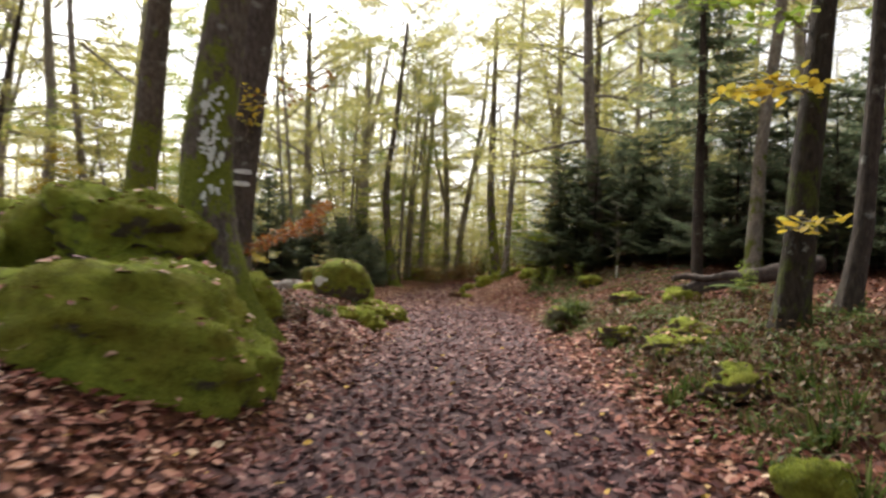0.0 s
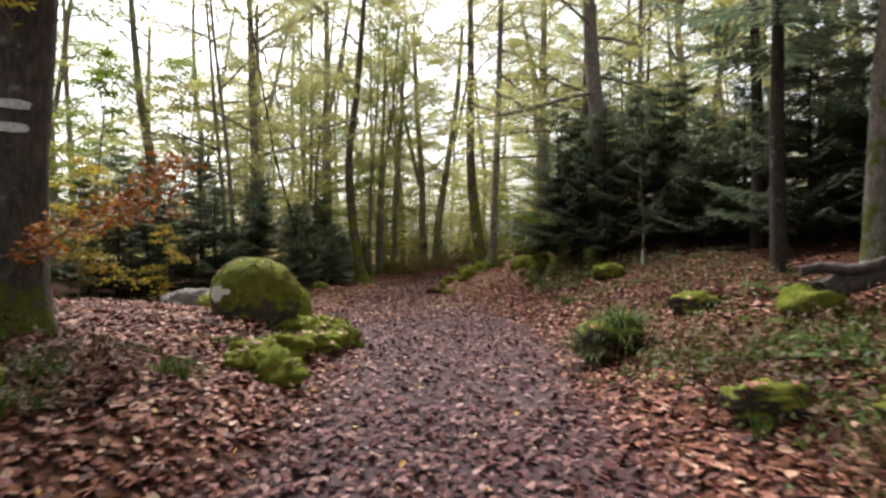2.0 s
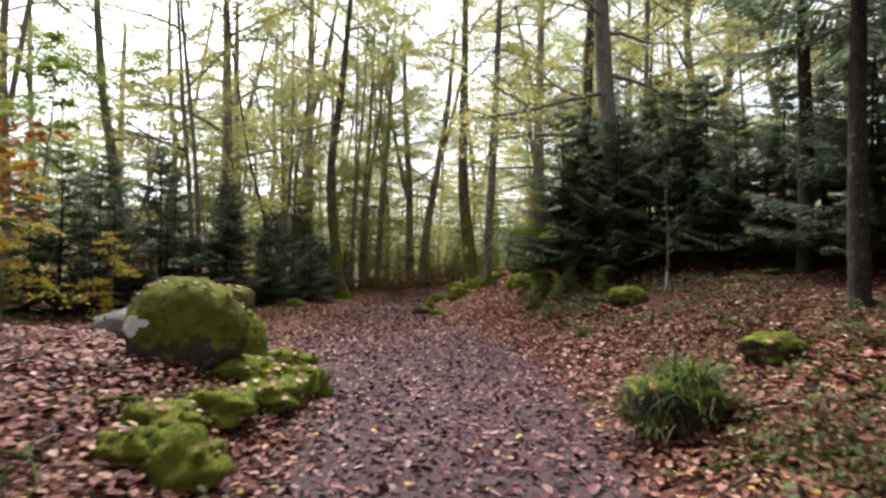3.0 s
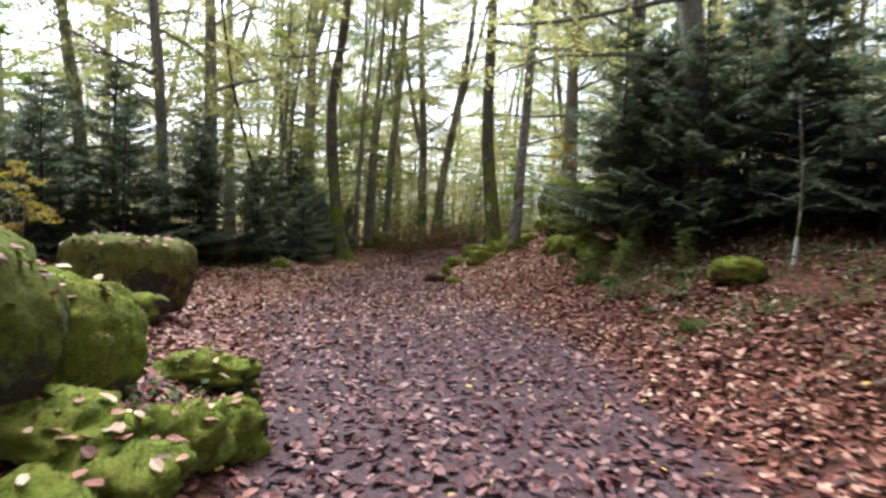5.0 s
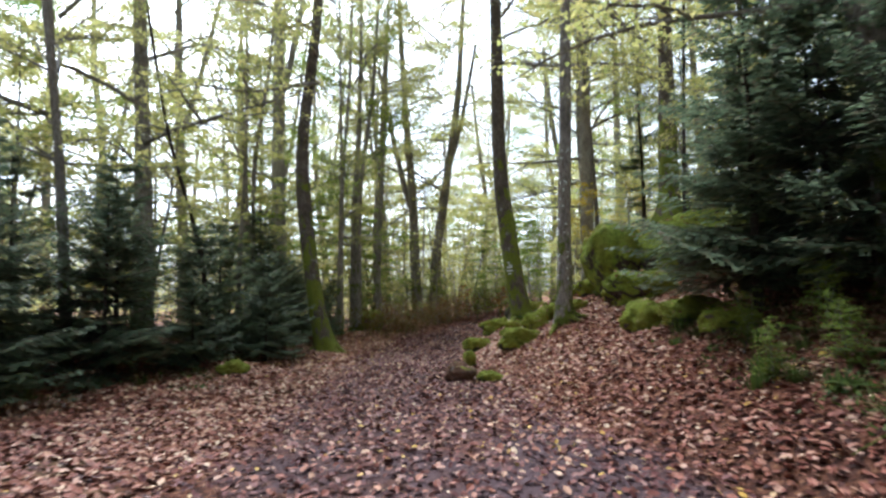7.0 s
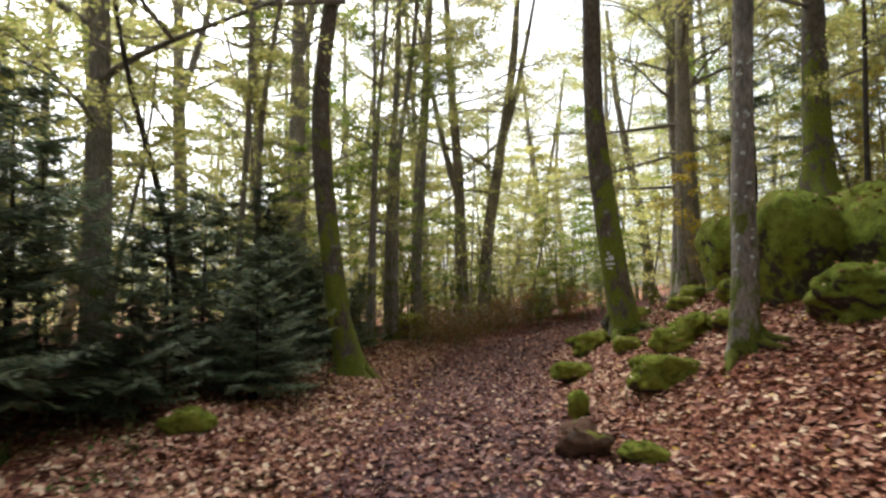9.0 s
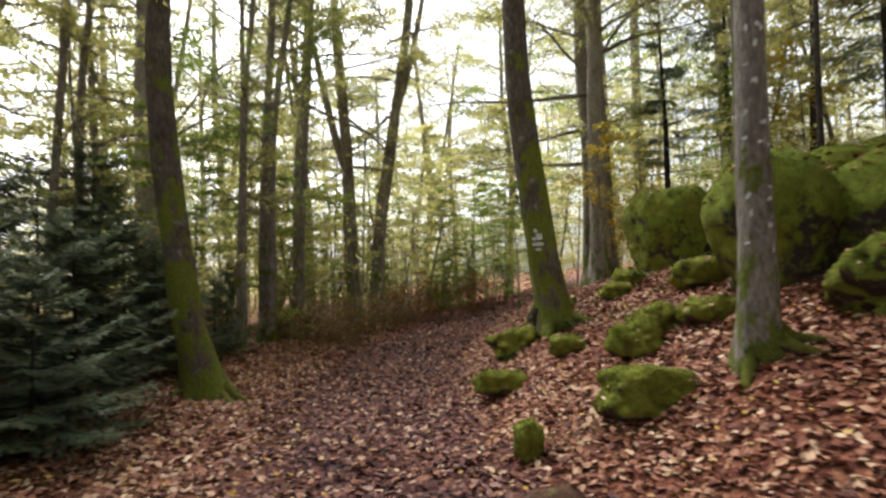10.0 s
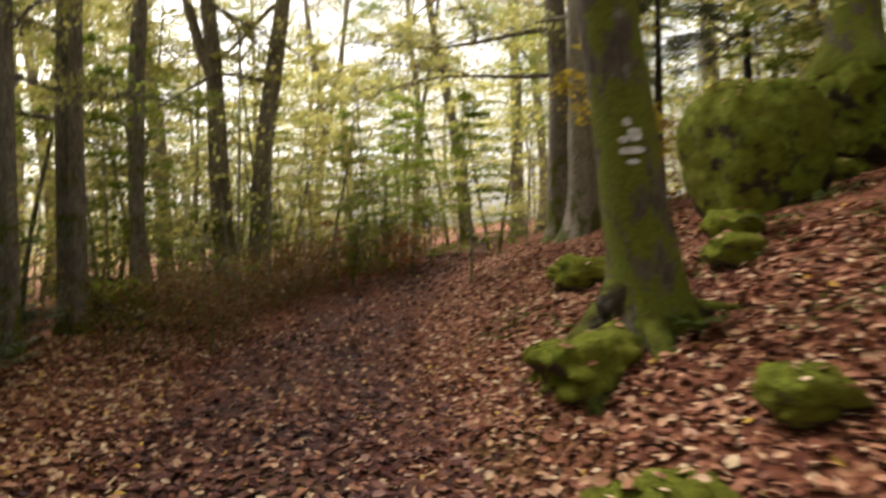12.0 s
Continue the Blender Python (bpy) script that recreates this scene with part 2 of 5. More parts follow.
class Soup:
    """Collects tubes and leaves into one mesh."""

    def __init__(self):
        self.v, self.f, self.n = [], [], 0

    def add(self, verts, faces):
        self.v.append(np.asarray(verts, float))
        self.f.extend((np.asarray(faces) + self.n).tolist())
        self.n += len(verts)

    def tube(self, points, radii, sides=6, wobble=None, cap=False):
        p, r = np.asarray(points, float), np.asarray(radii, float)
        along = np.gradient(p, axis=0)
        along /= np.linalg.norm(along, axis=1)[:, None] + 1e-9
        ref = np.where(np.abs(along[:, 2:3]) > 0.8, [[1.0, 0, 0]], [[0, 0, 1.0]])
        a = np.cross(along, ref)
        a /= np.linalg.norm(a, axis=1)[:, None] + 1e-9
        b = np.cross(along, a)
        th = np.arange(sides) * 2 * np.pi / sides
        rr = r[:, None] * (np.ones((len(p), sides)) if wobble is None else wobble(p, th))
        ring = p[:, None] + rr[..., None] * (np.cos(th)[None, :, None] * a[:, None] + np.sin(th)[None, :, None] * b[:, None])
        i, j = np.meshgrid(np.arange(len(p) - 1), np.arange(sides), indexing="ij")
        k = (j + 1) % sides
        q = np.stack([i * sides + j, i * sides + k, (i + 1) * sides + k, (i + 1) * sides + j], -1).reshape(-1, 4)
        self.add(ring.reshape(-1, 3), q)
        if cap:
            for row in (0, len(p) - 1):
                self.v.append(p[row : row + 1])
                base = self.n - len(p) * sides if row == 0 else self.n - len(p) * sides - 1
                o = base + row * sides
                self.f.extend([[o + s, o + (s + 1) % sides, self.n] for s in range(sides)])
                self.n += 1

    def leaves(self, place, length, rng, tilt=0.35, ratio=0.6, fold=0.25, full=False, aim=None, tri=False):
        """Leaves at the given places: folded diamonds, or full ovals."""
        n = len(place)
        az = rng.uniform(0, 2 * np.pi, n) if aim is None else aim
        up = rng.normal(0, tilt, (n, 2))
        d = np.stack([np.cos(az), np.sin(az), up[:, 0]], 1)
        d /= np.linalg.norm(d, axis=1)[:, None]
        s = np.stack([-np.sin(az), np.cos(az), up[:, 1]], 1)
        s /= np.linalg.norm(s, axis=1)[:, None]
        w = np.cross(d, s)
        L = np.broadcast_to(length, n)[:, None]
        if tri:
            v = np.stack([place - 0.5 * L * d, place + 0.5 * L * d + 0.35 * L * s, place + 0.5 * L * d - 0.35 * L * s], 1)
            f = (np.arange(n) * 3)[:, None] + [0, 1, 2]
        elif full:
            curl = rng.uniform(-0.1, 0.45, (n, 1))
            v = np.stack([place - 0.5 * L * d, place - 0.2 * L * d + 0.5 * ratio * L * s + curl * fold * L * w,
                          place + 0.2 * L * d + 0.46 * ratio * L * s + (curl + 0.2) * fold * L * w, place + 0.5 * L * d + curl * 0.4 * L * w,
                          place + 0.2 * L * d - 0.46 * ratio * L * s + (curl + 0.2) * fold * L * w, place - 0.2 * L * d - 0.5 * ratio * L * s + curl * fold * L * w], 1)
            base = (np.arange(n) * 6)[:, None]
            f = np.concatenate([base + [0, 1, 2, 3], base + [0, 3, 4, 5]])
        else:
            lift = fold * L * w * rng.uniform(-1, 1, (n, 1))
            v = np.stack([place - 0.5 * L * d, place + 0.5 * ratio * L * s + lift, place + 0.5 * L * d, place - 0.5 * ratio * L * s + lift], 1)
            f = (np.arange(n) * 4)[:, None] + [0, 1, 2, 3]
        self.add(v.reshape(-1, 3), f)

    def mesh(self, name, mat, smooth=True):
        return mesh_of(name, np.concatenate(self.v), self.f, mat, smooth)


# ---- the lie of the land ----
ALONG = [-10, 5, 9, 13, 16, 18, 20, 23, 27, 31, 35, 40, 46, 60]
LAND = {
    "middle": [1.2, 1.2, 1.0, 0.95, 0.6, 0.3, 0.1, -0.3, -0.6, -0.6, 0.1, 2.3, 6.0, 14.0],
    "half_left": [1.3, 1.25, 1.0, 1.1, 1.5, 2.0, 2.1, 1.6, 1.2, 1.2, 1.2, 1.2, 1.2, 1.2],
    "half_right": [1.3, 1.3, 1.25, 1.5, 1.8, 2.1, 2.0, 1.6, 1.2, 1.2, 1.2, 1.2, 1.2, 1.2],
    "height": [0, 0, 0.02, 0, 0, 0, 0, 0, 0.02, 0.04, 0.15, 0.6, 1.1, 2.0],
    "rise_left": [0.4, 0.42, 0.55, 0.5, 0.28, 0.1, 0.08, 0.08, 0.2, 0.25, 0.1, 0.05, 0, 0],
    "top_left": [1.0, 1.0, 0.8, 0.7, 0.5, 0.25, 0.2, 0.2, 0.3, 0.3, 0.3, 0.2, 0.1, 0.1],
    "rise_right": [0.32, 0.32, 0.34, 0.38, 0.43, 0.47, 0.46, 0.46, 0.49, 0.55, 0.5, 0.42, 0.3, 0.2],
    "top_right": [2, 2, 2, 2, 2.2, 2.5, 3, 3.5, 4, 4, 4, 3.5, 3, 2],
}


def lie(x, y):
    """Height of the ground and how trodden it is, for arrays of places."""
    x, y = np.asarray(x, float), np.asarray(y, float)
    g = {k: np.interp(y, ALONG, v) for k, v in LAND.items()}
    d = x - g["middle"]
    right = d > 0
    off = np.abs(d) - np.where(right, g["half_right"], g["half_left"])
    rise = np.where(right, g["rise_right"], g["rise_left"])
    top = np.maximum(np.where(right, g["top_right"], g["top_left"]), 0.05)
    out = np.maximum(off, 0)
    bank = top * (1 - np.exp(-rise * out / top))
    bank *= np.clip(1 + (out < 0.6) * (out / 0.6 - 1) * 0.35, 0, 1)
    rough = 0.05 * np.sin(1.7 * x + 0.6 * y) * np.sin(1.3 * y - 0.5 * x) + 0.025 * np.sin(4.1 * x + 1) * np.sin(3.7 * y) + 0.012 * np.sin(9 * x + 2 * y) * np.sin(8 * y - 3 * x)
    side = np.clip(out / 1.0, 0, 1)
    rut = -0.025 * np.exp(-((np.abs(d) - 0.55) / 0.22) ** 2)
    level = g["height"] * np.where(right, 1, np.exp(-out / 5))
    z = level + bank + rough * (0.25 + 0.75 * side) + rut * (1 - side)
    return z, np.clip(0.5 - off / 0.9, 0, 1)


def gz(x, y):
    return float(lie(x, y)[0])


# ---- ground: one sheet to the horizon ----
def spread(lo, hi, step, far):
    mid = np.arange(lo, hi + 1e-6, step)
    tail = step * 1.35 ** np.arange(1, 40)
    tail = np.cumsum(tail)
    tail = tail[tail < far]
    return np.concatenate([lo - tail[::-1], mid, hi + tail])


gx, gy = spread(-9, 11, 0.16, 900), spread(-5, 46, 0.16, 900)
GX, GY = np.meshgrid(gx, gy)
GZ, WAY = lie(GX, GY)
nx, ny = len(gx), len(gy)
ii, jj = np.meshgrid(np.arange(ny - 1), np.arange(nx - 1), indexing="ij")
cells = np.stack([ii * nx + jj, ii * nx + jj + 1, (ii + 1) * nx + jj + 1, (ii + 1) * nx + jj], -1).reshape(-1, 4)
ground_mesh = mesh_of("ground", np.stack([GX, GY, GZ], -1).reshape(-1, 3), cells, FLOOR)
trodden = ground_mesh.attributes.new("trodden", "FLOAT", "POINT")
trodden.data.foreach_set("value", (WAY * np.clip((27 + 1.5 * np.sin(1.3 * GX) - GY) / 11, 0.55, 1)).ravel())
dry_leaves = ground_mesh.attributes.new("dry", "FLOAT", "POINT")
dry_leaves.data.foreach_set("value", np.clip((GY - 19 + 1.2 * np.sin(2 * GX)) / 5, 0, 1).ravel())
tagged(new("ground", ground_mesh), "leaf-strewn forest floor with a trodden earth track", "ground", kind="structure")


# ---- boulders ----
def boulder_mesh(name, size, seed, mat, detail=4, power=2.4, rough=0.2, undercut=0.0):
    bm = bmesh.new()
    bmesh.ops.create_icosphere(bm, subdivisions=detail, radius=1.0)
    off = Vector((seed * 3.7, seed * 1.9, seed * 5.3))
    for v in bm.verts:
        p = v.co.normalized()
        k = (abs(p.x) ** power + abs(p.y) ** power + abs(p.z) ** power) ** (-1 / power)
        n = noise.fractal(p * 1.1 + off, 0.9, 2.1, 3) * rough * 1.6 + noise.fractal(p * 3.5 + off, 0.8, 2.2, 4) * rough * 0.5 + noise.fractal(p * 9 + off, 0.7, 2.2, 3) * rough * 0.16
        q = p * k * (1 + n)
        if undercut and q.z < 0.1:
            s = 1 - undercut * min(1.0, (0.1 - q.z) / 0.7)
            q.x, q.y = q.x * s, q.y * s
        v.co = Vector((q.x * size[0], q.y * size[1], q.z * size[2]))
    me = bpy.data.meshes.new(name)
    bm.to_mesh(me)
    bm.free()
    me.polygons.foreach_set("use_smooth", [True] * len(me.polygons))
    me.materials.append(mat)
    return me


def boulder(name, x, y, size, seed, label, mat=None, base=None, turn=0.0, tilt=0.0, group="", sink=0.25, **shape):
    """A boulder whose foot lies at the height base, or on the ground there."""
    z = (gz(x, y) if base is None else base) + size[2] * (1 - 2 * sink * 0.5)
    ob = thing(name, x, y, z, label, "rock", group, boulder_mesh(name, size, seed, mat or ROCK, **shape))
    ob.matrix_basis = pose(x, y, z, 0, tilt, turn)
    LAIN.append((ob, mat is None or mat is ROCK_PILE))
    return ob


LAIN = []


def on_boulders():
    """Loose leaves lying on the boulders, and the fine nap of their moss."""
    rng = np.random.default_rng(91)
    loose, nap = Soup(), Soup()
    for ob, mossy in LAIN:
        me, m = ob.data, np.array(ob.matrix_basis)
        tri = np.empty(len(me.polygons) * 3, int)
        me.polygons.foreach_get("vertices", tri)
        co = np.empty(len(me.vertices) * 3)
        me.vertices.foreach_get("co", co)
        co = co.reshape(-1, 3) @ m[:3, :3].T + m[:3, 3]
        t = co[tri.reshape(-1, 3)]
        n = np.cross(t[:, 1] - t[:, 0], t[:, 2] - t[:, 0])
        area = np.linalg.norm(n, axis=1) / 2
        n /= 2 * area[:, None] + 1e-12

        def spots(per_m2, low):
            want = area * per_m2 * (n[:, 2] > low)
            k = np.repeat(np.arange(len(area)), rng.poisson(want))
            w = rng.dirichlet((1, 1, 1), len(k))
            return (t[k] * w[:, :, None]).sum(1), n[k]

        p, _ = spots(46, 0.4)
        if len(p):
            loose.leaves(p + [0, 0, 0.012], 0.085 * rng.uniform(0.5, 1.15, len(p)), rng, 0.3, 0.62, 0.35, full=True)
        if mossy:
            p, d = spots(1500, 0.3 if ob.data.materials[0] is ROCK_PILE else 0.05)
            k = len(p)
            d = d + rng.normal(0, 0.45, (k, 3))
            d /= np.linalg.norm(d, axis=1)[:, None]
            side = np.cross(d, rng.normal(0, 1, (k, 3)))
            side /= np.linalg.norm(side, axis=1)[:, None]
            ln = rng.uniform(0.010, 0.028, (k, 1))
            nap.add(np.stack([p - 0.004 * side - 0.004 * d, p + 0.004 * side - 0.004 * d, p + ln * d], 1).reshape(-1, 3), np.arange(3 * k).reshape(-1, 3))
    thing("leaves_on_boulders", 0, 0, 0, "brown leaves lying on the mossy boulders", "leaves", me=loose.mesh("leaves_on_boulders", LITTER_DRY, False), kind="stuff")
    thing("moss", 0, 0, 0, "soft green moss covering the boulders", "moss", me=nap.mesh("moss", NAP, False), kind="stuff")


# ---- trees ----
def crown_meshes(seed, count, low, high, reach, leaves, leaf, mat, bark=BARK):
    """Winding limbs that fork and rise more steeply towards the top, with loose sprays of leaves. Returns branches and crown."""
    rng = np.random.default_rng(seed)
    wood, green = Soup(), Soup()
    n = max(4, int(leaves / (14 * count)))
    u = np.linspace(0, 1, 8)

    def limb(start, az, length, rise, r0, twigs):
        out = np.array([np.cos(az), np.sin(az), 0])
        side = np.array([-np.sin(az), np.cos(az), 0])
        wind = 0.10 * np.sin(rng.uniform(3, 6) * u + rng.uniform(0, 6)) * u + rng.normal(0, 0.2) * u**2
        sag = rise * u - (0.12 + 0.22 * rise) * u**2 + 0.05 * np.sin(rng.uniform(4, 7) * u + rng.uniform(0, 6)) * u
        p = start + length * (u[:, None] * out + wind[:, None] * side + sag[:, None] * [0, 0, 1])
        wood.tube(p, r0 * (1 - 0.85 * u), 5)
        for k in range(twigs):
            s = 0.22 + 0.76 * k / twigs + rng.uniform(-0.04, 0.04)
            q = np.array([np.interp(s, u, p[:, c]) for c in range(3)])
            tl = length * rng.uniform(0.2, 0.48) * (1.15 - 0.6 * s)
            d = out * rng.uniform(0.2, 0.9) + side * (1 if k % 2 else -1) + np.array([0, 0, rng.uniform(-0.25, 0.55)])
            d /= np.linalg.norm(d)
            w = np.linspace(0, 1, 4)
            twig = q + tl * w[:, None] * d + (tl * (0.08 * np.sin(5 * w + k) - 0.14 * w**2))[:, None] * [0, 0, 1]
            wood.tube(twig, 0.3 * r0 * (1 - 0.8 * w) + 0.002, 3)
            a = rng.uniform(0.1, 1.12, n)
            g = np.stack([np.interp(a, w, twig[:, c]) for c in range(3)], 1)
            g += rng.normal(0, 0.16 * tl + 0.06, (n, 1)) * np.cross(d, [0, 0, 1]) + rng.normal(0, 1, (n, 3)) * [0.08, 0.08, 0.05 + 0.05 * tl]
            green.leaves(g, leaf * rng.uniform(0.5, 1.25, n), rng, 0.6, tri=True)
        return p

    for i in range(count):
        s = (i + rng.uniform(0, 0.8)) / count
        az, length = rng.uniform(0, 2 * np.pi), reach * rng.uniform(0.55, 1.15) * (1 - 0.3 * s)
        rise = 0.12 + 0.95 * s + rng.normal(0, 0.16)
        r0 = 0.010 + 0.011 * length
        p = limb(np.array([0, 0, low + (high - low) * s]), az, length, rise, r0, 9)
        limb(p[3], az + rng.choice((-1, 1)) * rng.uniform(0.5, 1.1), 0.6 * length, rise + rng.uniform(-0.1, 0.5), 0.6 * r0, 5)
    return wood.mesh("branchwork", bark), green.mesh("crown", mat, False)


CROWN = [crown_meshes(11, 17, 3.4, 15, 4.6, 15000, 0.10, LEAF), crown_meshes(12, 16, 4.0, 16, 5.0, 14500, 0.10, LEAF),
         crown_meshes(13, 19, 2.6, 15, 4.2, 15000, 0.10, LEAF_GREEN), crown_meshes(14, 15, 6.5, 16, 4.6, 13500, 0.10, LEAF),
         crown_meshes(15, 9, 2.8, 11, 2.6, 3400, 0.09, LEAF)]


def stem_mesh(radius, bends, seed, mat, flare=0.5, sides=12):
    rng = np.random.default_rng(seed)
    zs = np.array([-0.25, 0.0] + [b[0] for b in bends])
    xs = np.array([0.0, 0.0] + [b[1] for b in bends])
    top = zs[-1]
    z = np.concatenate([np.linspace(-0.25, 0.8, 9), np.arange(1.0, top + 0.01, 0.5)])
    x = np.interp(z, zs, xs)
    for _ in range(3):
        x[1:-1] = (x[:-2] + 2 * x[1:-1] + x[2:]) / 4
    y = 0.05 * np.sin(z * rng.uniform(0.4, 0.9) + rng.uniform(0, 6)) * np.clip(z, 0, 1)
    r = radius * (1 - 0.62 * np.clip(z, 0, None) / top) * (1 + flare * np.exp(-np.clip(z + 0.1, 0, None) / 0.22) + (0.25 + 0.9 * max(0.0, flare - 1)) * np.exp(-np.clip(z, 0, None) / 0.8))
    lobes, ph = int(rng.integers(4, 7)), rng.uniform(0, 6, 3)

    def wobble(p, th):
        w = np.exp(-np.clip(p[:, 2], 0, None) / 0.35)[:, None]
        return 1 + 0.28 * w * np.cos(lobes * th + ph[0])[None] + 0.04 * np.sin(2 * th[None] + p[:, 2:3] * 1.3 + ph[1]) + 0.03 * np.sin(5 * th[None] + p[:, 2:3] * 4 + ph[2])

    s = Soup()
    s.tube(np.stack([x, y, z], 1), r, sides, wobble)
    return s, lambda h: (float(np.interp(h, z, x)), float(np.interp(h, z, y)), float(np.interp(h, z, r)))


AXIS = {}


def roots(ob, spans):
    """Mossy surface roots that run from a tree's foot down into the ground."""
    o = ob.matrix_basis.translation
    for dx, dy, r in spans:
        u = np.linspace(0.12, 1, 9)
        x, y = dx * u, dy * u + 0.06 * np.sin(5 * u) * abs(dx)
        z = np.array([gz(o.x + a, o.y + b) for a, b in zip(x, y)]) - o.z + 0.6 * r * (1 - u) ** 0.5 + (0.5 * np.exp(-u / 0.16)) * min(1.0, r / 0.1) - 0.9 * r * u**2
        s = Soup()
        s.tube(np.stack([x, y, z], 1), r * (1.15 - u * 0.85), 8, lambda p, th: 1 + 0.15 * np.sin(3 * th[None] + 9 * p[:, :1]))
        part("root", s.mesh("root", ROOT), ob, "mossy root")


def mark(ob, h, facing, wide, tall, mat, name, label):
    """A patch of paint or lichen that follows the bark, with an uneven rim."""
    x, y, r = AXIS[ob.name](h)
    rng = np.random.default_rng(int(h * 1000 + facing))
    th = np.arange(18) * 2 * np.pi / 18
    rim = (np.abs(np.cos(th)) ** 3.5 + np.abs(np.sin(th)) ** 3.5) ** (-1 / 3.5) if mat is PAINT else 1 + rng.normal(0, 0.28 if name == "lichen_patch" else 0.1, 18)
    rim *= rng.uniform(0.9, 1.08, 18)
    v = []
    for k in (0.0, 0.5, 1.0):
        for t, e in zip(th, rim):
            a, q = radians(facing) + 0.5 * wide * k * e * np.cos(t) / r, h + 0.5 * tall * k * e * np.sin(t)
            ax, ay, ar = AXIS[ob.name](q)
            v.append((ax + (ar * 1.06 + 0.010) * np.cos(a), ay + (ar * 1.06 + 0.010) * np.sin(a), q))
    f = [[i * 18 + j, i * 18 + (j + 1) % 18, (i + 1) * 18 + (j + 1) % 18, (i + 1) * 18 + j] for i in range(2) for j in range(18)]
    part(name, mesh_of(name, v, f, mat), ob, label)


def branch(ob, points, r, leaves, leaf, mat, seed, spray=0.3, label=""):
    """A single limb with twigs and leaves that leaves the tree at the first point."""
    rng = np.random.default_rng(seed)
    o = np.array(ob.matrix_basis.translation)
    u, k = np.linspace(0, 1, 10), np.linspace(0, 1, len(points))
    p = np.stack([np.interp(u, k, [q[c] for q in points]) for c in range(3)], 1) - o
    p[1:-1] += rng.normal(0, 0.02, (8, 3))
    wood, green = Soup(), Soup()
    wood.tube(p, r * (1 - 0.8 * u), 6)
    d = p[-1] - p[0]
    d /= np.linalg.norm(d)
    across = np.cross(d, [0, 0, 1])
    n = 14
    for i in range(n):
        s = 0.15 + 0.85 * i / n
        q = np.array([np.interp(s, u, p[:, c]) for c in range(3)])
        ln = spray * rng.uniform(0.6, 1.3) * (1.2 - 0.6 * s)
        e = d * 0.6 + across * (1 if i % 2 else -1) * rng.uniform(0.5, 1) + [0, 0, rng.uniform(-0.2, 0.35)]
        e /= np.linalg.norm(e)
        w = np.linspace(0, 1, 4)
        tw = q + ln * w[:, None] * e - (0.1 * ln * w**2)[:, None] * [0, 0, 1]
        wood.tube(tw, 0.25 * r * (1 - 0.8 * w) + 0.0015, 3)
        m = leaves // n
        a = rng.uniform(0.1, 1.1, m)
        g = np.stack([np.interp(a, w, tw[:, c]) for c in range(3)], 1) + rng.normal(0, 0.04, (m, 3))
        green.leaves(g, leaf * rng.uniform(0.6, 1.2, m), rng, 0.45, 0.6, 0.3, full=True)
    limb = part("branch", wood.mesh("branch", BARK), ob)
    part("foliage", green.mesh("foliage", mat, False), limb, label, kind="stuff")


def tree(x, y, radius, bends, mat, crown, seed, label, spread_by=1.0, fork=None, base=None, flare=0.5, group="beech trees of the wood"):
    """A standing tree: bent trunk with a flared foot, limbs and leaves."""
    z = (gz(x, y) if base is None else base) - 0.05
    ob = thing("beech_tree", x, y, z, label, "tree", group)
    s, axis = stem_mesh(radius, bends, seed, mat, flare=flare)
    if fork:
        h, dx, top = fork
        fx, fy, fr = axis(h)
        u = np.linspace(0, 1, 8)
        s.tube(np.stack([fx + dx * u**0.8, fy + 0.3 * u, h - 0.1 + (top - h) * u], 1), fr * 0.72 * (1 - 0.5 * u), 8)
    part("trunk", s.mesh("trunk", mat), ob)
    AXIS[ob.name] = axis
    if crown is not None:
        br, gr = CROWN[crown]
        px, py, _ = axis(8.0)
        at = Matrix.Translation((px * 0.6, py, 0)) @ pose(0, 0, 0, 0, 0, (seed * 77) % 360) @ Matrix.Diagonal((spread_by, spread_by, 1, 1))
        part("branchwork", br, ob, at=at, kind="stuff")
        part("crown", gr, ob, "thin layered sprays of yellow-green leaves", at=at)
    return ob


tree_lichen = tree(-1.45, 6.91, 0.28, ((0.7, -0.1), (1.7, -0.39), (2.5, -0.24), (3.6, -0.11), (13, 0.45)), BARK_MOSSY, 3, 1, "stout beech with white lichen and a mossy foot among boulders", 1.0, flare=0.8)
tree_mark = tree(-2.55, 9.65, 0.29, ((1.1, 0.03), (2.0, 0.15), (3.3, 0.28), (4.5, 0.4), (13, 0.9)), BARK_BROWN, 3, 2, "stout leaning beech with a white paint mark", 1.0)
tree(-4.57, 10.6, 0.26, ((1.5, 0.06), (2.6, 0.16), (3.8, 0.22), (4.3, 0.27), (13, 0.71)), BARK_MOSSY, 3, 3, "stout old beech with a moss-covered foot", 1.0)
tree(-4.75, 12.5, 0.2, ((1.5, 0.15), (2.6, 0.4), (4.2, 0.75), (13, 2.2)), BARK_MOSSY, 3, 51, "leaning mossy beech behind the boulders", 1.0)
tree_right = tree(4.33, 6.7, 0.14, ((1.2, 0.07), (2.2, 0.13), (3.2, 0.28), (13, 1.02)), BARK_SHADED, 1, 4, "mossy tree on the bank beside the track", 1.0)
tree(5.17, 7.2, 0.10, ((1.6, 0.19), (2.9, 0.32), (13, 0.83)), BARK_DARK, 4, 5, "thin dark stem standing in the wood", 0.6)
tree_a = tree(-2.72, 30.9, 0.21, ((1.6, -0.32), (3.4, -0.51), (5.0, -0.61), (6.6, -0.44), (7.4, -0.3), (13, 0.19)), BARK_MOSSY, 3, 6, "leaning beech with a curved trunk and mossy foot beside the track", 1.0, flare=0.9)
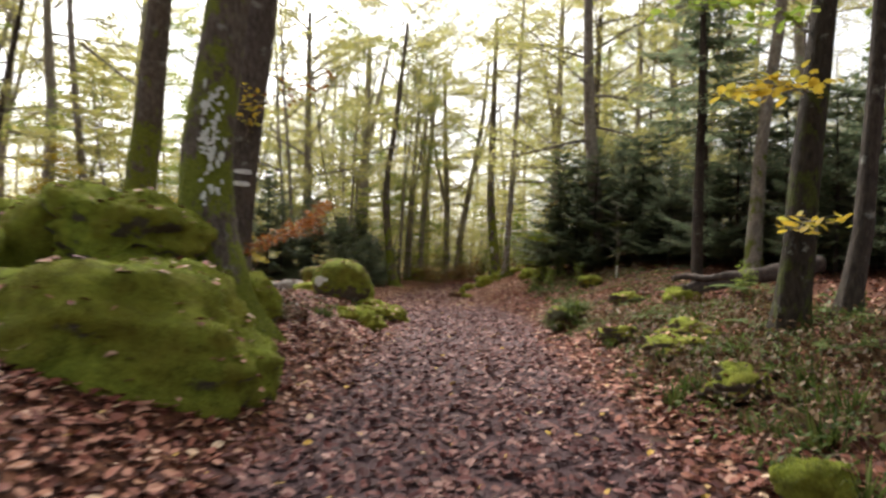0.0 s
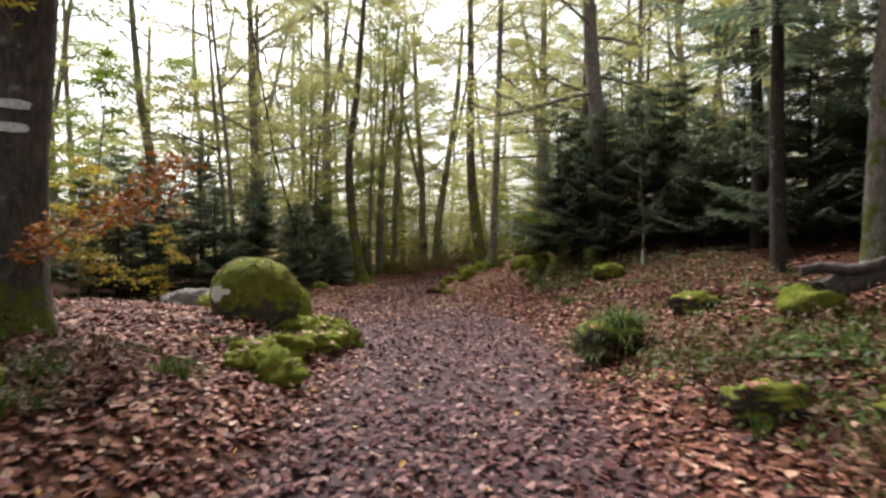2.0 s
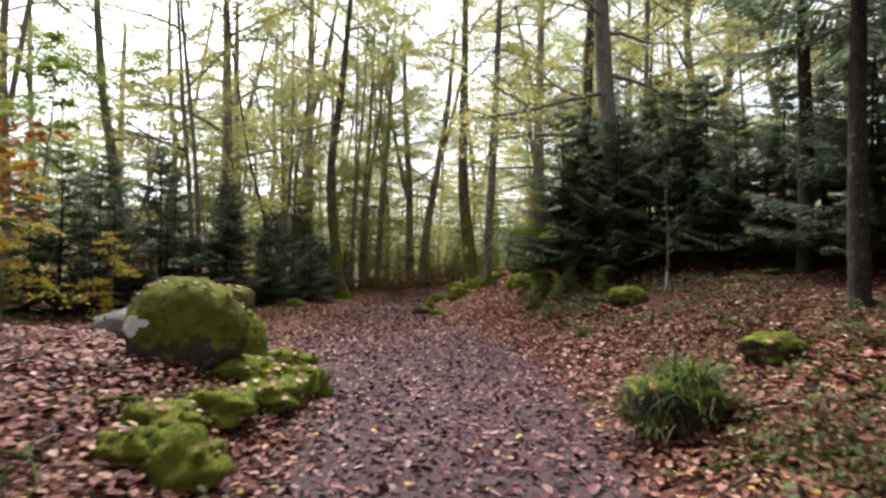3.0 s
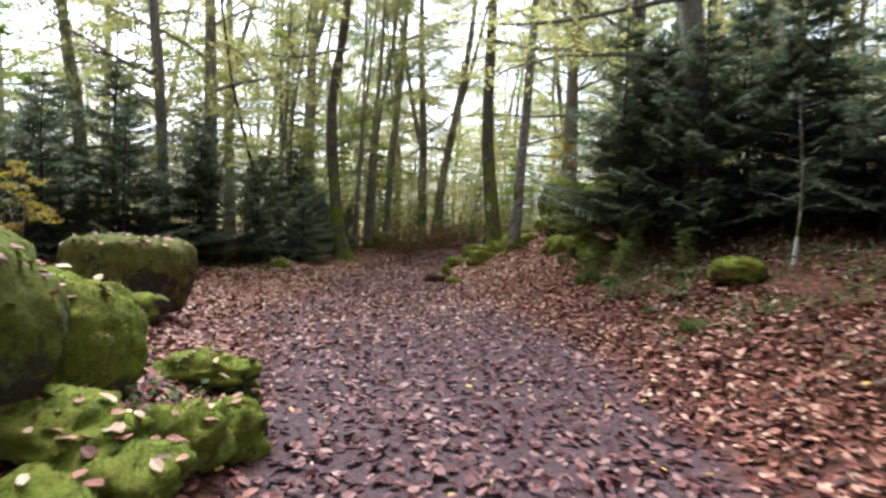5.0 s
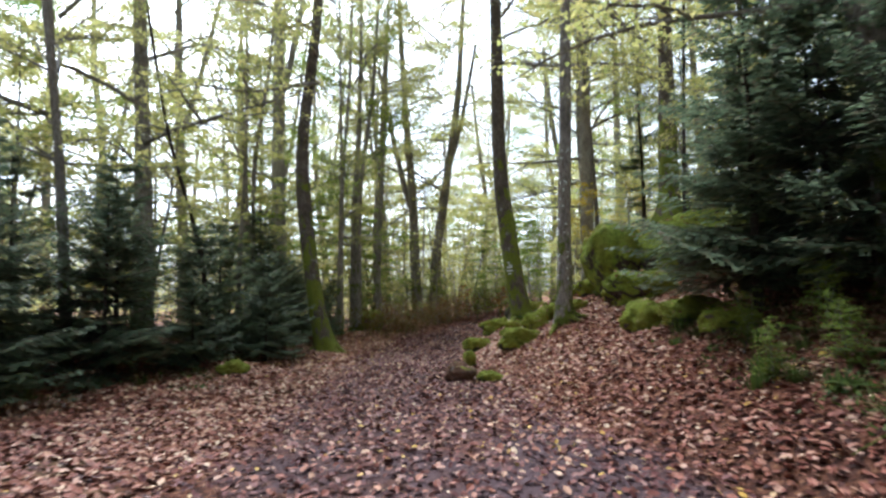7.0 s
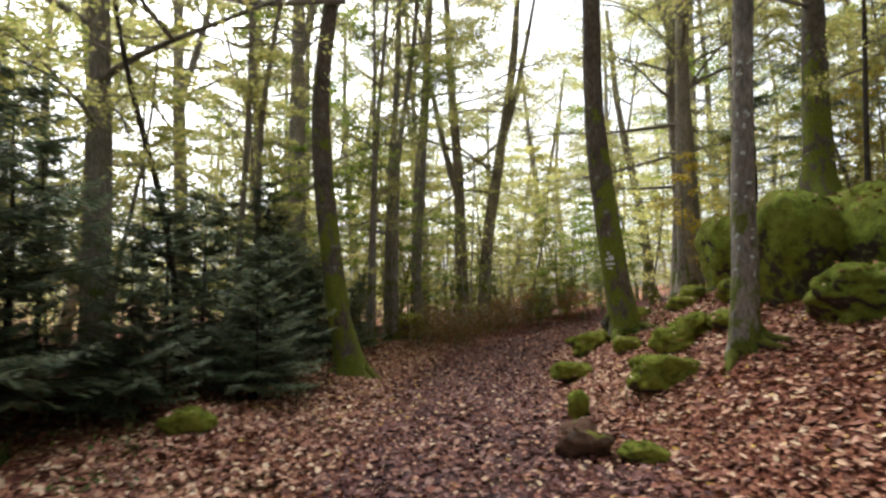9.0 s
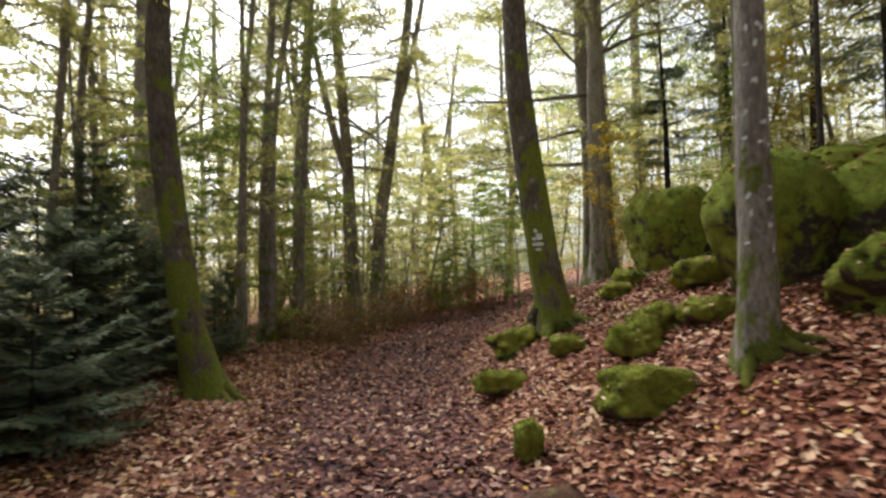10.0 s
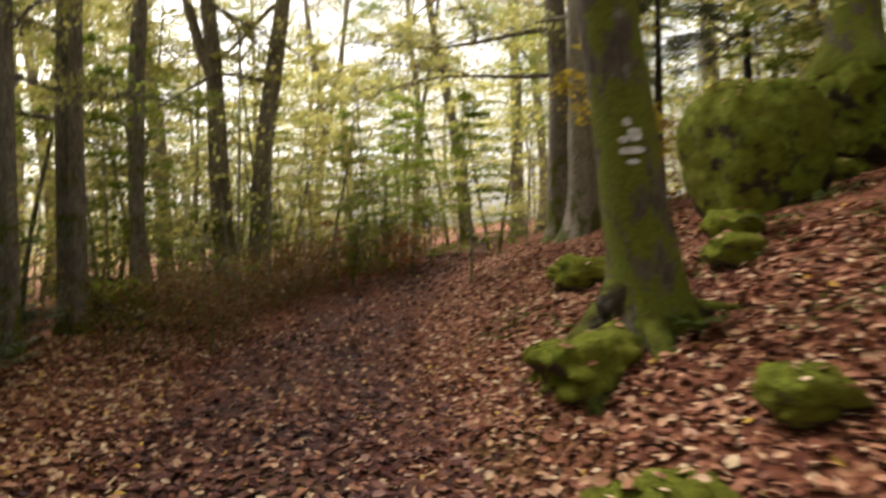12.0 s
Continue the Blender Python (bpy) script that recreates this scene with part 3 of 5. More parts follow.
tree_b = tree(2.22, 31.5, 0.24, ((0.4, -0.03), (2.0, -0.22), (3.3, -0.39), (4.7, -0.45), (6.0, -0.43), (13, -0.38)), BARK_MOSSY, 3, 7, "leaning beech with mossy roots and a white blaze", 1.0, flare=0.9)
tree_c = tree(2.40, 26.85, 0.14, ((1.3, 0.07), (2.4, 0.11), (3.6, 0.19), (13, 0.5)), BARK, 3, 8, "straight beech with lichen spots beside mossy boulders", 0.6)
tree(5.98, 39.5, 0.27, ((0.9, 0.0), (3.7, 0.02), (6.3, -0.09), (9.0, -0.03), (14.0, 0.03)), BARK, 0, 9, "tall beech with grey-brown bark", 1.0, fork=(8.5, -1.2, 14))
tree(6.16, 38.5, 0.11, ((0.9, -0.01), (3.4, -0.08), (5.9, -0.16), (7.4, -0.25), (13, -0.42)), BARK, 1, 10, "tall beech with grey-brown bark", 0.6)
tree(9.58, 44, 0.25, ((3.7, 0.03), (6.9, 0.09), (10.1, 0.2), (15.1, 0.29)), BARK_HAZED, 2, 11, "tall grey beech further back, bark paled for haze", 1.0)
tree(7.02, 33.6, 0.30, ((1.9, 0.05), (3.8, 0.13), (11.2, 0.29)), BARK_MOSSY, 1, 12, "mossy beech standing on top of the boulders", 1.0, base=3.75)
tree(-0.8, 43.5, 0.25, ((2.9, -0.12), (5.5, -0.13), (10.0, -0.44), (15.0, -0.6)), BARK, 3, 13, "tall slender beech beside its twin", 1.0, fork=(5, -1.5, 12))
tree_twin = tree(-0.1, 43.5, 0.25, ((3.0, 0.15), (5.7, 0.6), (10.3, 1.35), (15.0, 1.7)), BARK, 3, 14, "tall slender beech with a crooked limb beside its twin", 1.0, fork=(7.2, 1.4, 13))
branch(tree_twin, ((0.3, 43.5, 5.5), (-0.9, 43.2, 5.6), (-2.2, 43.0, 4.7), (-3.4, 42.8, 4.4)), 0.06, 260, 0.09, LEAF, 56, 0.6)
tree(-10.56, 29.6, 0.23, ((2.6, -0.16), (4.9, -0.43), (6.6, -0.78), (13, -1.44)), BARK, 2, 15, "tall beech with grey-brown bark", 1.0)
tree(-19.55, 47, 0.28, ((4.4, -0.07), (7.3, -0.16), (12.1, -0.09), (17.1, -0.05)), BARK_HAZED, 0, 16, "tall grey beech further back, bark paled for haze", 1.0)
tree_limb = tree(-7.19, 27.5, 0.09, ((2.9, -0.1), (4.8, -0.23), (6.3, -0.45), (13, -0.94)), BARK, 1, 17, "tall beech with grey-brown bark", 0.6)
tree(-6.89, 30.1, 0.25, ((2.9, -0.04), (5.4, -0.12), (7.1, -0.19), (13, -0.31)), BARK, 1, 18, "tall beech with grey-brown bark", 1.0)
tree(-9.06, 38.1, 0.25, ((1.1, -0.02), (4.8, -0.19), (9.5, -0.32), (14.5, -0.39)), BARK_HAZED, 0, 19, "tall grey beech further back, bark paled for haze", 1.0, fork=(7.5, 1.6, 14))
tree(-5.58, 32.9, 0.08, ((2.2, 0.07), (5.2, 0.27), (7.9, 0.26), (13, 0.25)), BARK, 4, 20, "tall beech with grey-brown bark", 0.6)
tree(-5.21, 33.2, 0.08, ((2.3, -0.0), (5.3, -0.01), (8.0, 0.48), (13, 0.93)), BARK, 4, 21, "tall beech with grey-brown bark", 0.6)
tree(-5.66, 38.0, 0.31, ((2.3, -0.0), (5.5, -0.01), (9.9, -0.01), (14.9, -0.01)), BARK_HAZED, 2, 22, "tall grey beech further back, bark paled for haze", 1.0, fork=(8.5, 1.3, 15))
tree(5.35, 22.0, 0.26, ((2.2, -0.13), (4.1, -0.36), (7.1, -0.53), (13, -0.7)), BARK, 0, 23, "tall beech with grey-brown bark", 1.0)
tree(8.60, 52, 0.26, ((3.7, -0.32), (6.0, -0.7), (8.0, -1.08), (10.4, -1.45), (15.4, -1.84)), BARK, 3, 24, "tall beech with grey-brown bark", 1.0)
tree(5.60, 38.0, 0.26, ((4.9, 0.07), (9.3, 0.2), (13.1, 0.25), (18.1, 0.28)), BARK_HAZED, 1, 25, "tall grey beech further back, bark paled for haze", 1.0)
tree(10.90, 52, 0.30, ((6.3, 0.06), (8.9, 0.11), (11.5, 0.16), (16.5, 0.21)), BARK_HAZED, 2, 26, "tall grey beech further back, bark paled for haze", 1.0)
tree(8.40, 30.0, 0.13, ((4.9, 0.09), (7.1, 0.17), (9.3, 0.2), (14.3, 0.23)), BARK_HAZED, 0, 27, "tall grey beech further back, bark paled for haze", 0.6)
tree(6.64, 13.0, 0.14, ((2.0, 0.06), (3.4, 0.14), (4.7, 0.37), (13, 1.1)), BARK, 3, 30, "tall beech with grey-brown bark", 0.6)
tree(-3.15, 36.0, 0.08, ((1.6, 0.02), (5.2, 0.12), (8.7, 0.41), (13.7, 0.62)), BARK, 4, 31, "tall beech with grey-brown bark", 0.6)
tree(-2.74, 37.5, 0.11, ((1.8, 0.02), (5.3, 0.11), (8.4, 0.6), (13.4, 1.0)), BARK, 3, 32, "tall beech with grey-brown bark", 0.6)
tree(-2.27, 39.5, 0.11, ((1.2, 0.03), (5.5, 0.25), (7.9, 0.44), (13, 0.64)), BARK, 3, 33, "tall beech with grey-brown bark", 0.6)
tree(-3.22, 36.1, 0.07, ((2.0, 0.03), (5.0, 0.13), (7.3, 0.14), (13, 0.15)), BARK, 4, 34, "tall beech with grey-brown bark", 0.6)
tree(-2.95, 37.8, 0.14, ((2.0, 0.03), (4.7, 0.1), (7.3, 0.28), (13, 0.48)), BARK, 2, 35, "tall beech with grey-brown bark", 0.6)
tree(-2.49, 41.5, 0.16, ((0.6, 0.0), (4.4, 0.04), (7.9, 0.36), (13, 0.59)), BARK, 3, 36, "tall beech with grey-brown bark", 1.0)
tree(-6.95, 38.7, 0.12, ((2.3, -0.05), (5.4, -0.18), (7.7, -0.25), (13, -0.33)), BARK, 3, 37, "tall beech with grey-brown bark", 0.6)
tree(-4.81, 28.8, 0.05, ((2.0, -0.21), (3.0, -0.42), (4.2, -0.8), (4.6, -0.94), (13, -2.41)), BARK_DARK, 4, 38, "thin dark stem standing in the wood", 0.6)
tree(10.20, 36, 0.10, ((2.5, 0.13), (3.9, 0.27), (5.8, 0.41), (13, 0.68)), BARK_DARK, 4, 39, "thin dark stem standing in the wood", 0.6)
tree(6.37, 31, 0.05, ((1.7, 0.06), (2.9, 0.14), (4.1, 0.24), (13, 0.61)), BARK_DARK, 4, 40, "thin dark stem standing in the wood", 0.6)
tree(-9.66, 17.5, 0.13, ((2.6, -0.22), (4.9, -0.59), (8.1, -0.93), (13.1, -1.2)), BARK, 3, 41, "tall beech with grey-brown bark", 0.6)
tree(-13.41, 21.0, 0.24, ((3.1, -0.01), (5.8, -0.02), (7.8, -0.27), (13, -0.59)), BARK_HAZED, 3, 42, "tall grey beech further back, bark paled for haze", 1.0)
tree(-10.11, 14, 0.09, ((3.9, 0.39), (4.9, 0.6), (6.4, 0.85), (13, 1.4)), BARK_DARK, 4, 43, "thin dark stem standing in the wood", 0.6)
tree(-6.35, 26, 0.08, ((4.0, -0.2), (6.4, -0.45), (9.2, -0.8), (14.2, -1.11)), BARK, 4, 44, "tall beech with grey-brown bark", 0.6)

roots(tree_a, ((0.75, -0.25, 0.11), (0.5, -0.5, 0.09), (-0.6, -0.3, 0.09)))
roots(tree_b, ((-0.95, 0.55, 0.2), (-1.05, 0.1, 0.22), (-0.4, -0.7, 0.16), (0.6, -0.4, 0.12), (0.7, 0.3, 0.12)))
roots(tree_c, ((0.6, -0.25, 0.10), (0.35, -0.5, 0.09), (-0.4, -0.35, 0.08)))
roots(tree_lichen, ((0.45, -0.45, 0.13), (0.5, 0.2, 0.11), (0.05, -0.7, 0.15), (-0.6, -0.5, 0.2)))
for h, w, t, f in ((1.36, 0.17, 0.05, -118), (1.47, 0.09, 0.09, -112), (1.44, 0.06, 0.05, -130), (1.28, 0.08, 0.035, -120), (1.56, 0.05, 0.06, -121)):
    mark(tree_b, h, f, w, t, PAINT, "paint_blaze", "flaking white painted blaze")
for h in (1.66, 1.84):
    mark(tree_mark, h + 2.40 - 1.75 - gz(-2.55, 9.65) + 0.05, -58, 0.24, 0.075, PAINT, "paint_mark", "white painted way mark")
dots = np.random.default_rng(9)
for _ in range(46):
    h, f = dots.normal(2.0, 0.38), dots.normal(-64, 13)
    mark(tree_lichen, float(np.clip(h, 1.2, 3.2)), float(f), dots.uniform(0.025, 0.075), dots.uniform(0.03, 0.12), LICHEN, "lichen_patch", "white lichen")
for _ in range(26):
    mark(tree_c, dots.uniform(0.4, 3.4), dots.uniform(-150, -60), dots.uniform(0.02, 0.05), dots.uniform(0.02, 0.06), LICHEN, "lichen_patch", "pale lichen spot")
branch(tree_mark, ((-2.5, 9.5, 1.0), (-2.0, 9.35, 1.35), (-1.5, 9.5, 1.65), (-1.15, 9.6, 1.98)), 0.016, 900, 0.06, LEAF_RUST, 41, 0.85, "rust-brown beech leaves")
branch(tree_mark, ((-2.5, 9.5, 0.9), (-2.75, 9.4, 1.3), (-3.2, 9.5, 1.5)), 0.014, 760, 0.06, LEAF_RUST, 42, 0.85, "rust-brown beech leaves")
branch(tree_mark, ((-2.25, 9.5, 3.4), (-1.6, 8.8, 3.5), (-0.6, 8.2, 3.55)), 0.014, 90, 0.085, LEAF_RUST, 43, 0.35, "brown and yellow leaves")
branch(tree_mark, ((-2.25, 9.4, 3.0), (-2.1, 9.0, 3.2), (-1.95, 8.8, 3.5)), 0.010, 90, 0.08, LEAF_GOLD, 44, 0.3, "yellow leaves on a thin shoot")
branch(tree_right, ((4.53, 6.68, 3.02), (3.98, 6.18, 2.97), (3.48, 5.78, 2.77)), 0.014, 110, 0.13, LEAF_GOLD, 45, 0.4, "large yellow-green leaves")
branch(tree_right, ((4.53, 6.68, 3.62), (3.88, 6.38, 3.82), (2.98, 6.18, 3.67)), 0.014, 130, 0.12, LEAF_GREEN, 46, 0.45, "yellow-green leaves")
branch(tree_right, ((4.53, 6.58, 1.82), (4.18, 6.08, 1.67), (3.78, 5.58, 1.57)), 0.010, 40, 0.12, LEAF_GOLD, 47, 0.3, "yellow leaves on a thin twig")
branch(tree_limb, ((-7.5, 27.5, 4.3), (-6.6, 27.4, 4.2), (-4.9, 27.3, 4.1)), 0.035, 260, 0.09, LEAF, 48, 0.5)
branch(tree_limb, ((-7.5, 27.5, 4.3), (-8.3, 27.4, 5.0), (-9.6, 27.3, 5.9)), 0.035, 200, 0.09, LEAF, 49, 0.5)


# young trees of the undergrowth, slender stems with leaves from low down
def sapling_meshes(seed, height, sprays, leaves, leaf, mat, stems=1):
    rng = np.random.default_rng(seed)
    wood, green = Soup(), Soup()
    for st in range(stems):
        lean = rng.normal(0, 0.10, 2)
        z = np.linspace(0, height * rng.uniform(0.8, 1), 8)
        ax = np.stack([lean[0] * z + 0.05 * np.sin(z * 1.4 + st), lean[1] * z + 0.05 * np.cos(z * 1.1), z - 0.05], 1)
        wood.tube(ax, (0.012 + 0.006 * height) * (1 - 0.85 * z / z[-1]), 6)
        for i in range(sprays):
            s = 0.15 + 0.85 * (i + rng.uniform(0, 1)) / sprays
            p = np.array([np.interp(s * z[-1], z, ax[:, c]) for c in range(3)])
            az, ln = rng.uniform(0, 2 * np.pi), (0.28 * height + 0.3) * rng.uniform(0.5, 1.1) * (1.15 - 0.8 * s)
            d = np.array([np.cos(az), np.sin(az), 0])
            w = np.linspace(0, 1, 4)
            tw = p + ln * w[:, None] * d + (ln * (0.45 * w - 0.4 * w**2))[:, None] * [0, 0, 1]
            wood.tube(tw, 0.008 * (1 - 0.8 * w) + 0.0015, 3)
            n = leaves // (sprays * stems)
            a = rng.uniform(0.15, 1.08, n)
            q = np.stack([np.interp(a, w, tw[:, c]) for c in range(3)], 1) + rng.normal(0, 0.16 * ln, (n, 1)) * np.cross(d, [0, 0, 1]) + rng.normal(0, 0.035, (n, 3))
            green.leaves(q, leaf * rng.uniform(0.6, 1.2, n), rng, tri=height > 4)
    return wood.mesh("stem", BARK), green.mesh("foliage", mat, False)


SAPLING = {"green": sapling_meshes(21, 5.0, 22, 2600, 0.11, LEAF_GREEN), "pale": sapling_meshes(22, 6.5, 26, 2500, 0.12, LEAF),
           "gold": sapling_meshes(23, 3.0, 18, 1300, 0.085, LEAF_GOLD), "bush": sapling_meshes(24, 2.4, 14, 1700, 0.085, LEAF_GREEN, 4),
           "rust": sapling_meshes(25, 1.6, 12, 500, 0.075, LEAF_RUST, 2)}
WORDS = {"green": "slender young tree with green leaves", "pale": "slender young beech with pale yellow-green leaves", "gold": "young beech with golden autumn leaves",
         "bush": "low green shrub of the undergrowth", "rust": "small beech bush with rust-brown leaves"}


def sapling(kind, x, y, size=1.0, turn=0.0):
    ob = thing("shrub" if kind in ("bush", "rust") else "young_tree", x, y, gz(x, y), WORDS[kind], "shrub" if kind in ("bush", "rust") else "tree", "undergrowth")
    ob.matrix_basis = pose(x, y, gz(x, y), 0, 0, turn) @ Matrix.Scale(size, 4)
    part("stem", SAPLING[kind][0], ob)
    part("foliage", SAPLING[kind][1], ob)


rng = np.random.default_rng(5)
for kind, x, y, size in (("pale", -8.5, 33, 1.2), ("green", -6.2, 36, 1.1), ("pale", -4.4, 41, 1.2), ("green", -1.9, 39.5, 1.0), ("pale", -3.0, 45, 1.3), ("pale", -7.5, 44, 1.3),
                         ("pale", 1.0, 47, 1.2), ("green", 2.2, 43.5, 0.9), ("green", 4.2, 46, 1.1), ("pale", 4.6, 51, 1.3), ("green", 7.5, 50, 1.2), ("pale", 9.0, 43, 1.0)):
    sapling(kind, x, y, size, rng.uniform(0, 360))
for kind, x, y, size in (("pale", 1.6, 43.2, 1.0), ("green", -4.6, 37.4, 1.0), ("pale", -5.4, 39.0, 1.2), ("green", 3.2, 44.8, 1.0), ("pale", -0.6, 48.5, 1.3), ("green", 5.4, 47.6, 1.0), ("pale", 6.8, 45.6, 1.1), ("green", -7.6, 41.2, 1.2), ("pale", -2.4, 51.5, 1.3), ("green", 2.4, 52.5, 1.3), ("pale", -6.6, 47.5, 1.3), ("pale", 8.0, 40.5, 0.9), ("pale", -12, 27, 1.1), ("pale", -13, 35, 1.3), ("pale", 8.5, 28, 1.0), ("green", 7.8, 36, 0.9), ("pale", 11, 33, 1.1), ("pale", 9.5, 24, 1.2), ("pale", -11, 20, 1.0),
                         ("green", 3.4, 38.2, 0.75), ("pale", 12, 26, 1.2), ("pale", -15, 23, 1.2), ("green", 11, 14, 1.2), ("pale", 13, 19, 1.3), ("pale", -10, 16.5, 0.9)):
    sapling(kind, x, y, size, rng.uniform(0, 360))
for kind, x, y, size in (("gold", -7.2, 18.6, 1.35), ("gold", -6.0, 20.0, 0.8), ("gold", -8.9, 14.8, 1.3), ("gold", -6.3, 14.6, 0.7), ("gold", 6.9, 37.5, 0.8), ("rust", 6.2, 36.6, 1.2),
                         ("bush", 1.7, 40.5, 0.9), ("bush", 0.4, 42.5, 0.9), ("bush", -1.3, 43.0, 1.0), ("bush", -0.2, 45.5, 1.2), ("bush", 2.9, 42.8, 0.8), ("bush", -3.0, 40.0, 0.8), ("bush", 4.3, 43.5, 0.8), ("rust", 2.6, 41.0, 0.9), ("rust", 1.2, 40.2, 1.0), ("rust", 3.4, 42.0, 0.9), ("rust", 0.2, 39.8, 0.7), ("rust", -5.0, 25.6, 0.6), ("bush", 3.1, 20.8, 0.26), ("bush", 3.55, 20.4, 0.3), ("bush", 4.0, 21.4, 0.36), ("bush", 3.5, 22.0, 0.28), ("bush", -5.7, 23.9, 0.26), ("bush", 4.4, 20.0, 0.3), ("bush", 5.1, 9.6, 0.28)):
    sapling(kind, x, y, size, rng.uniform(0, 360))


# ---- spruces ----
def spruce_meshes(seed, height, reach, low=0.06, sparse=1.0):
    rng = np.random.default_rng(seed)
    wood, green = Soup(), Soup()
    z = np.linspace(-0.1, height, 10)
    wood.tube(np.stack([0.02 * np.sin(z), 0.02 * np.cos(z * 1.3), z], 1), (0.015 + 0.011 * height) * (1 - 0.93 * np.clip(z, 0, None) / height), 7)
    h = low * height
    while h < height * 0.98:
        s = h / height
        ln0 = reach * (1 - s) ** 0.75 + 0.1
        for _ in range(int(rng.integers(4, 8) * sparse + 0.5)):
            az, ln = rng.uniform(0, 2 * np.pi), ln0 * rng.uniform(0.4, 1.25)
            d = np.array([np.cos(az), np.sin(az), 0])
            across = np.array([-d[1], d[0], 0])
            w = np.linspace(0, 1, 6)
            droop = rng.uniform(0.15, 0.45) * (1 - s)
            br = np.array([0, 0, h]) + ln * w[:, None] * d + (ln * (0.25 * s * w - droop * w + 0.22 * w**2))[:, None] * [0, 0, 1]
            wood.tube(br, 0.011 * (1 - 0.8 * w), 3)
            m = int(5 + 12 * ln)
            t = np.linspace(0.12, 1.0, m)
            for sgn in (-1, 1):
                root = np.stack([np.interp(t, w, br[:, c]) for c in range(3)], 1)
                tl = (0.12 + 0.34 * ln * (1.05 - t)) * rng.uniform(0.7, 1.15, m)
                dirn = d * 0.75 + across * sgn * rng.uniform(0.6, 1.0, (m, 1)) - np.array([0, 0, 1]) * rng.uniform(0.05, 0.4, (m, 1))
                dirn /= np.linalg.norm(dirn, axis=1)[:, None]
                wid = np.cross(dirn, [0, 0, 1.0])
                wid /= np.linalg.norm(wid, axis=1)[:, None]
                up = np.cross(wid, dirn)
                steps = 3
                for k in range(steps):
                    a = root + dirn * (tl * (k / steps))[:, None]
                    b = root + dirn * (tl * ((k + 1.25) / steps))[:, None]
                    half = (0.034 + 0.014 * (k % 2)) * rng.uniform(0.7, 1.3, (m, 1))
                    lift = up * rng.uniform(-0.03, 0.03, (m, 1))
                    v = np.stack([a, b + wid * half + lift, b - wid * half + lift], 1).reshape(-1, 3)
                    green.add(v, np.arange(3 * m).reshape(-1, 3))
        h += (0.10 + 0.022 * height) * rng.uniform(0.5, 1.5)
    return wood.mesh("trunk", BARK_DARK), green.mesh("needles", NEEDLE, False)


SPRUCE = [spruce_meshes(31, 3.2, 1.6), spruce_meshes(32, 4.6, 2.0, 0.12, 0.85), spruce_meshes(33, 7.0, 2.1), spruce_meshes(34, 11.0, 2.2, 0.33, 0.7)]


def spruce(kind, x, y, size=1.0, turn=0.0):
    ob = thing("spruce_tree", x, y, gz(x, y), ("small dark green spruce", "bushy dark green spruce", "tall dark green spruce", "tall dark spruce with a bare lower stem")[kind] + " with drooping branches", "tree", "spruces")
    ob.matrix_basis = pose(x, y, gz(x, y) - 0.03, 0, 0, turn) @ Matrix.Scale(size, 4)
    part("trunk", SPRUCE[kind][0], ob)
    part("needles", SPRUCE[kind][1], ob)


# The six small ones (kind 0) are added to block light from the hollow.
for kind, x, y, size in ((1, 4.1, 22.9, 1.0), (1, 5.1, 21.4, 0.85), (1, 4.6, 22.2, 0.85), (1, 4.9, 22.9, 0.9), (1, 4.4, 23.5, 0.75), (1, 6.2, 22.4, 0.9), (1, 6.1, 20.5, 0.72), (1, 6.9, 19.3, 0.7), (0, 8.0, 20.2, 0.9), (0, 7.8, 17.9, 0.85), (0, 8.9, 17.4, 0.95), (0, 9.4, 15.6, 1.0), (0, 8.9, 14.3, 0.9), (0, 7.1, 22.0, 1.0), (1, 8.3, 17.2, 0.95), (1, 7.5, 18.6, 0.8), (1, 8.6, 19.2, 0.8), (1, 6.5, 22.8, 1.0), (1, 7.2, 21.4, 0.95), (1, 8.4, 15.4, 0.95),
                         (1, 9.2, 13.2, 1.0), (1, 7.7, 16.4, 0.85), (1, 10.2, 16.2, 1.0), (1, 8.6, 10.6, 0.9), (1, 10.9, 13.4, 1.0), (3, 5.95, 14.1, 0.95), (3, 7.14, 17.3, 1.05), (1, 5.5, 23.6, 1.0), (1, 6.5, 20.9, 0.9), (1, 8.0, 12.6, 0.8), (1, 9.6, 18.2, 0.8)):
    spruce(kind, x, y, size, rng.uniform(0, 360))
for kind, x, y, size in ((1, -8.0, 21.6, 0.9), (1, -6.9, 24.4, 1.0), (1, -5.7, 26.4, 0.85), (1, -8.7, 24.6, 0.95), (0, -4.9, 28.4, 0.9), (1, -6.6, 28.2, 0.8), (0, -9.4, 22.6, 1.1), (0, -4.4, 26.6, 0.6),
                         (0, -3.8, 29.6, 0.75), (0, -4.2, 32.2, 0.8), (0, -4.1, 33.4, 0.7), (0, -5.3, 30.6, 1.0), (0, -3.6, 36.8, 0.6), (1, -9.8, 19.6, 0.8), (0, -3.4, 27.8, 0.55), (1, -5.9, 23.0, 0.75), (1, -6.9, 21.9, 0.7), (0, -5.3, 25.3, 1.0), (1, -7.6, 26.4, 0.9), (1, -9.6, 26.8, 1.0)):
    spruce(kind, x, y, size, rng.uniform(0, 360))
for kind, x, y, size in ((1, -6.0, 33.5, 0.8), (0, -3.4, 34.6, 0.5), (1, -10.5, 27, 0.9), (3, 9.2, 37.6, 0.8), (3, 8.0, 38.8, 0.8), (3, 8.2, 31.5, 0.7), (1, 11.5, 17.6, 0.9), (0, -4.7, 33.0, 1.0), (0, -4.3, 35.0, 0.8), (1, -5.0, 33.2, 0.85), (1, 9.0, 24.6, 0.8)):
    spruce(kind, x, y, size, rng.uniform(0, 360))


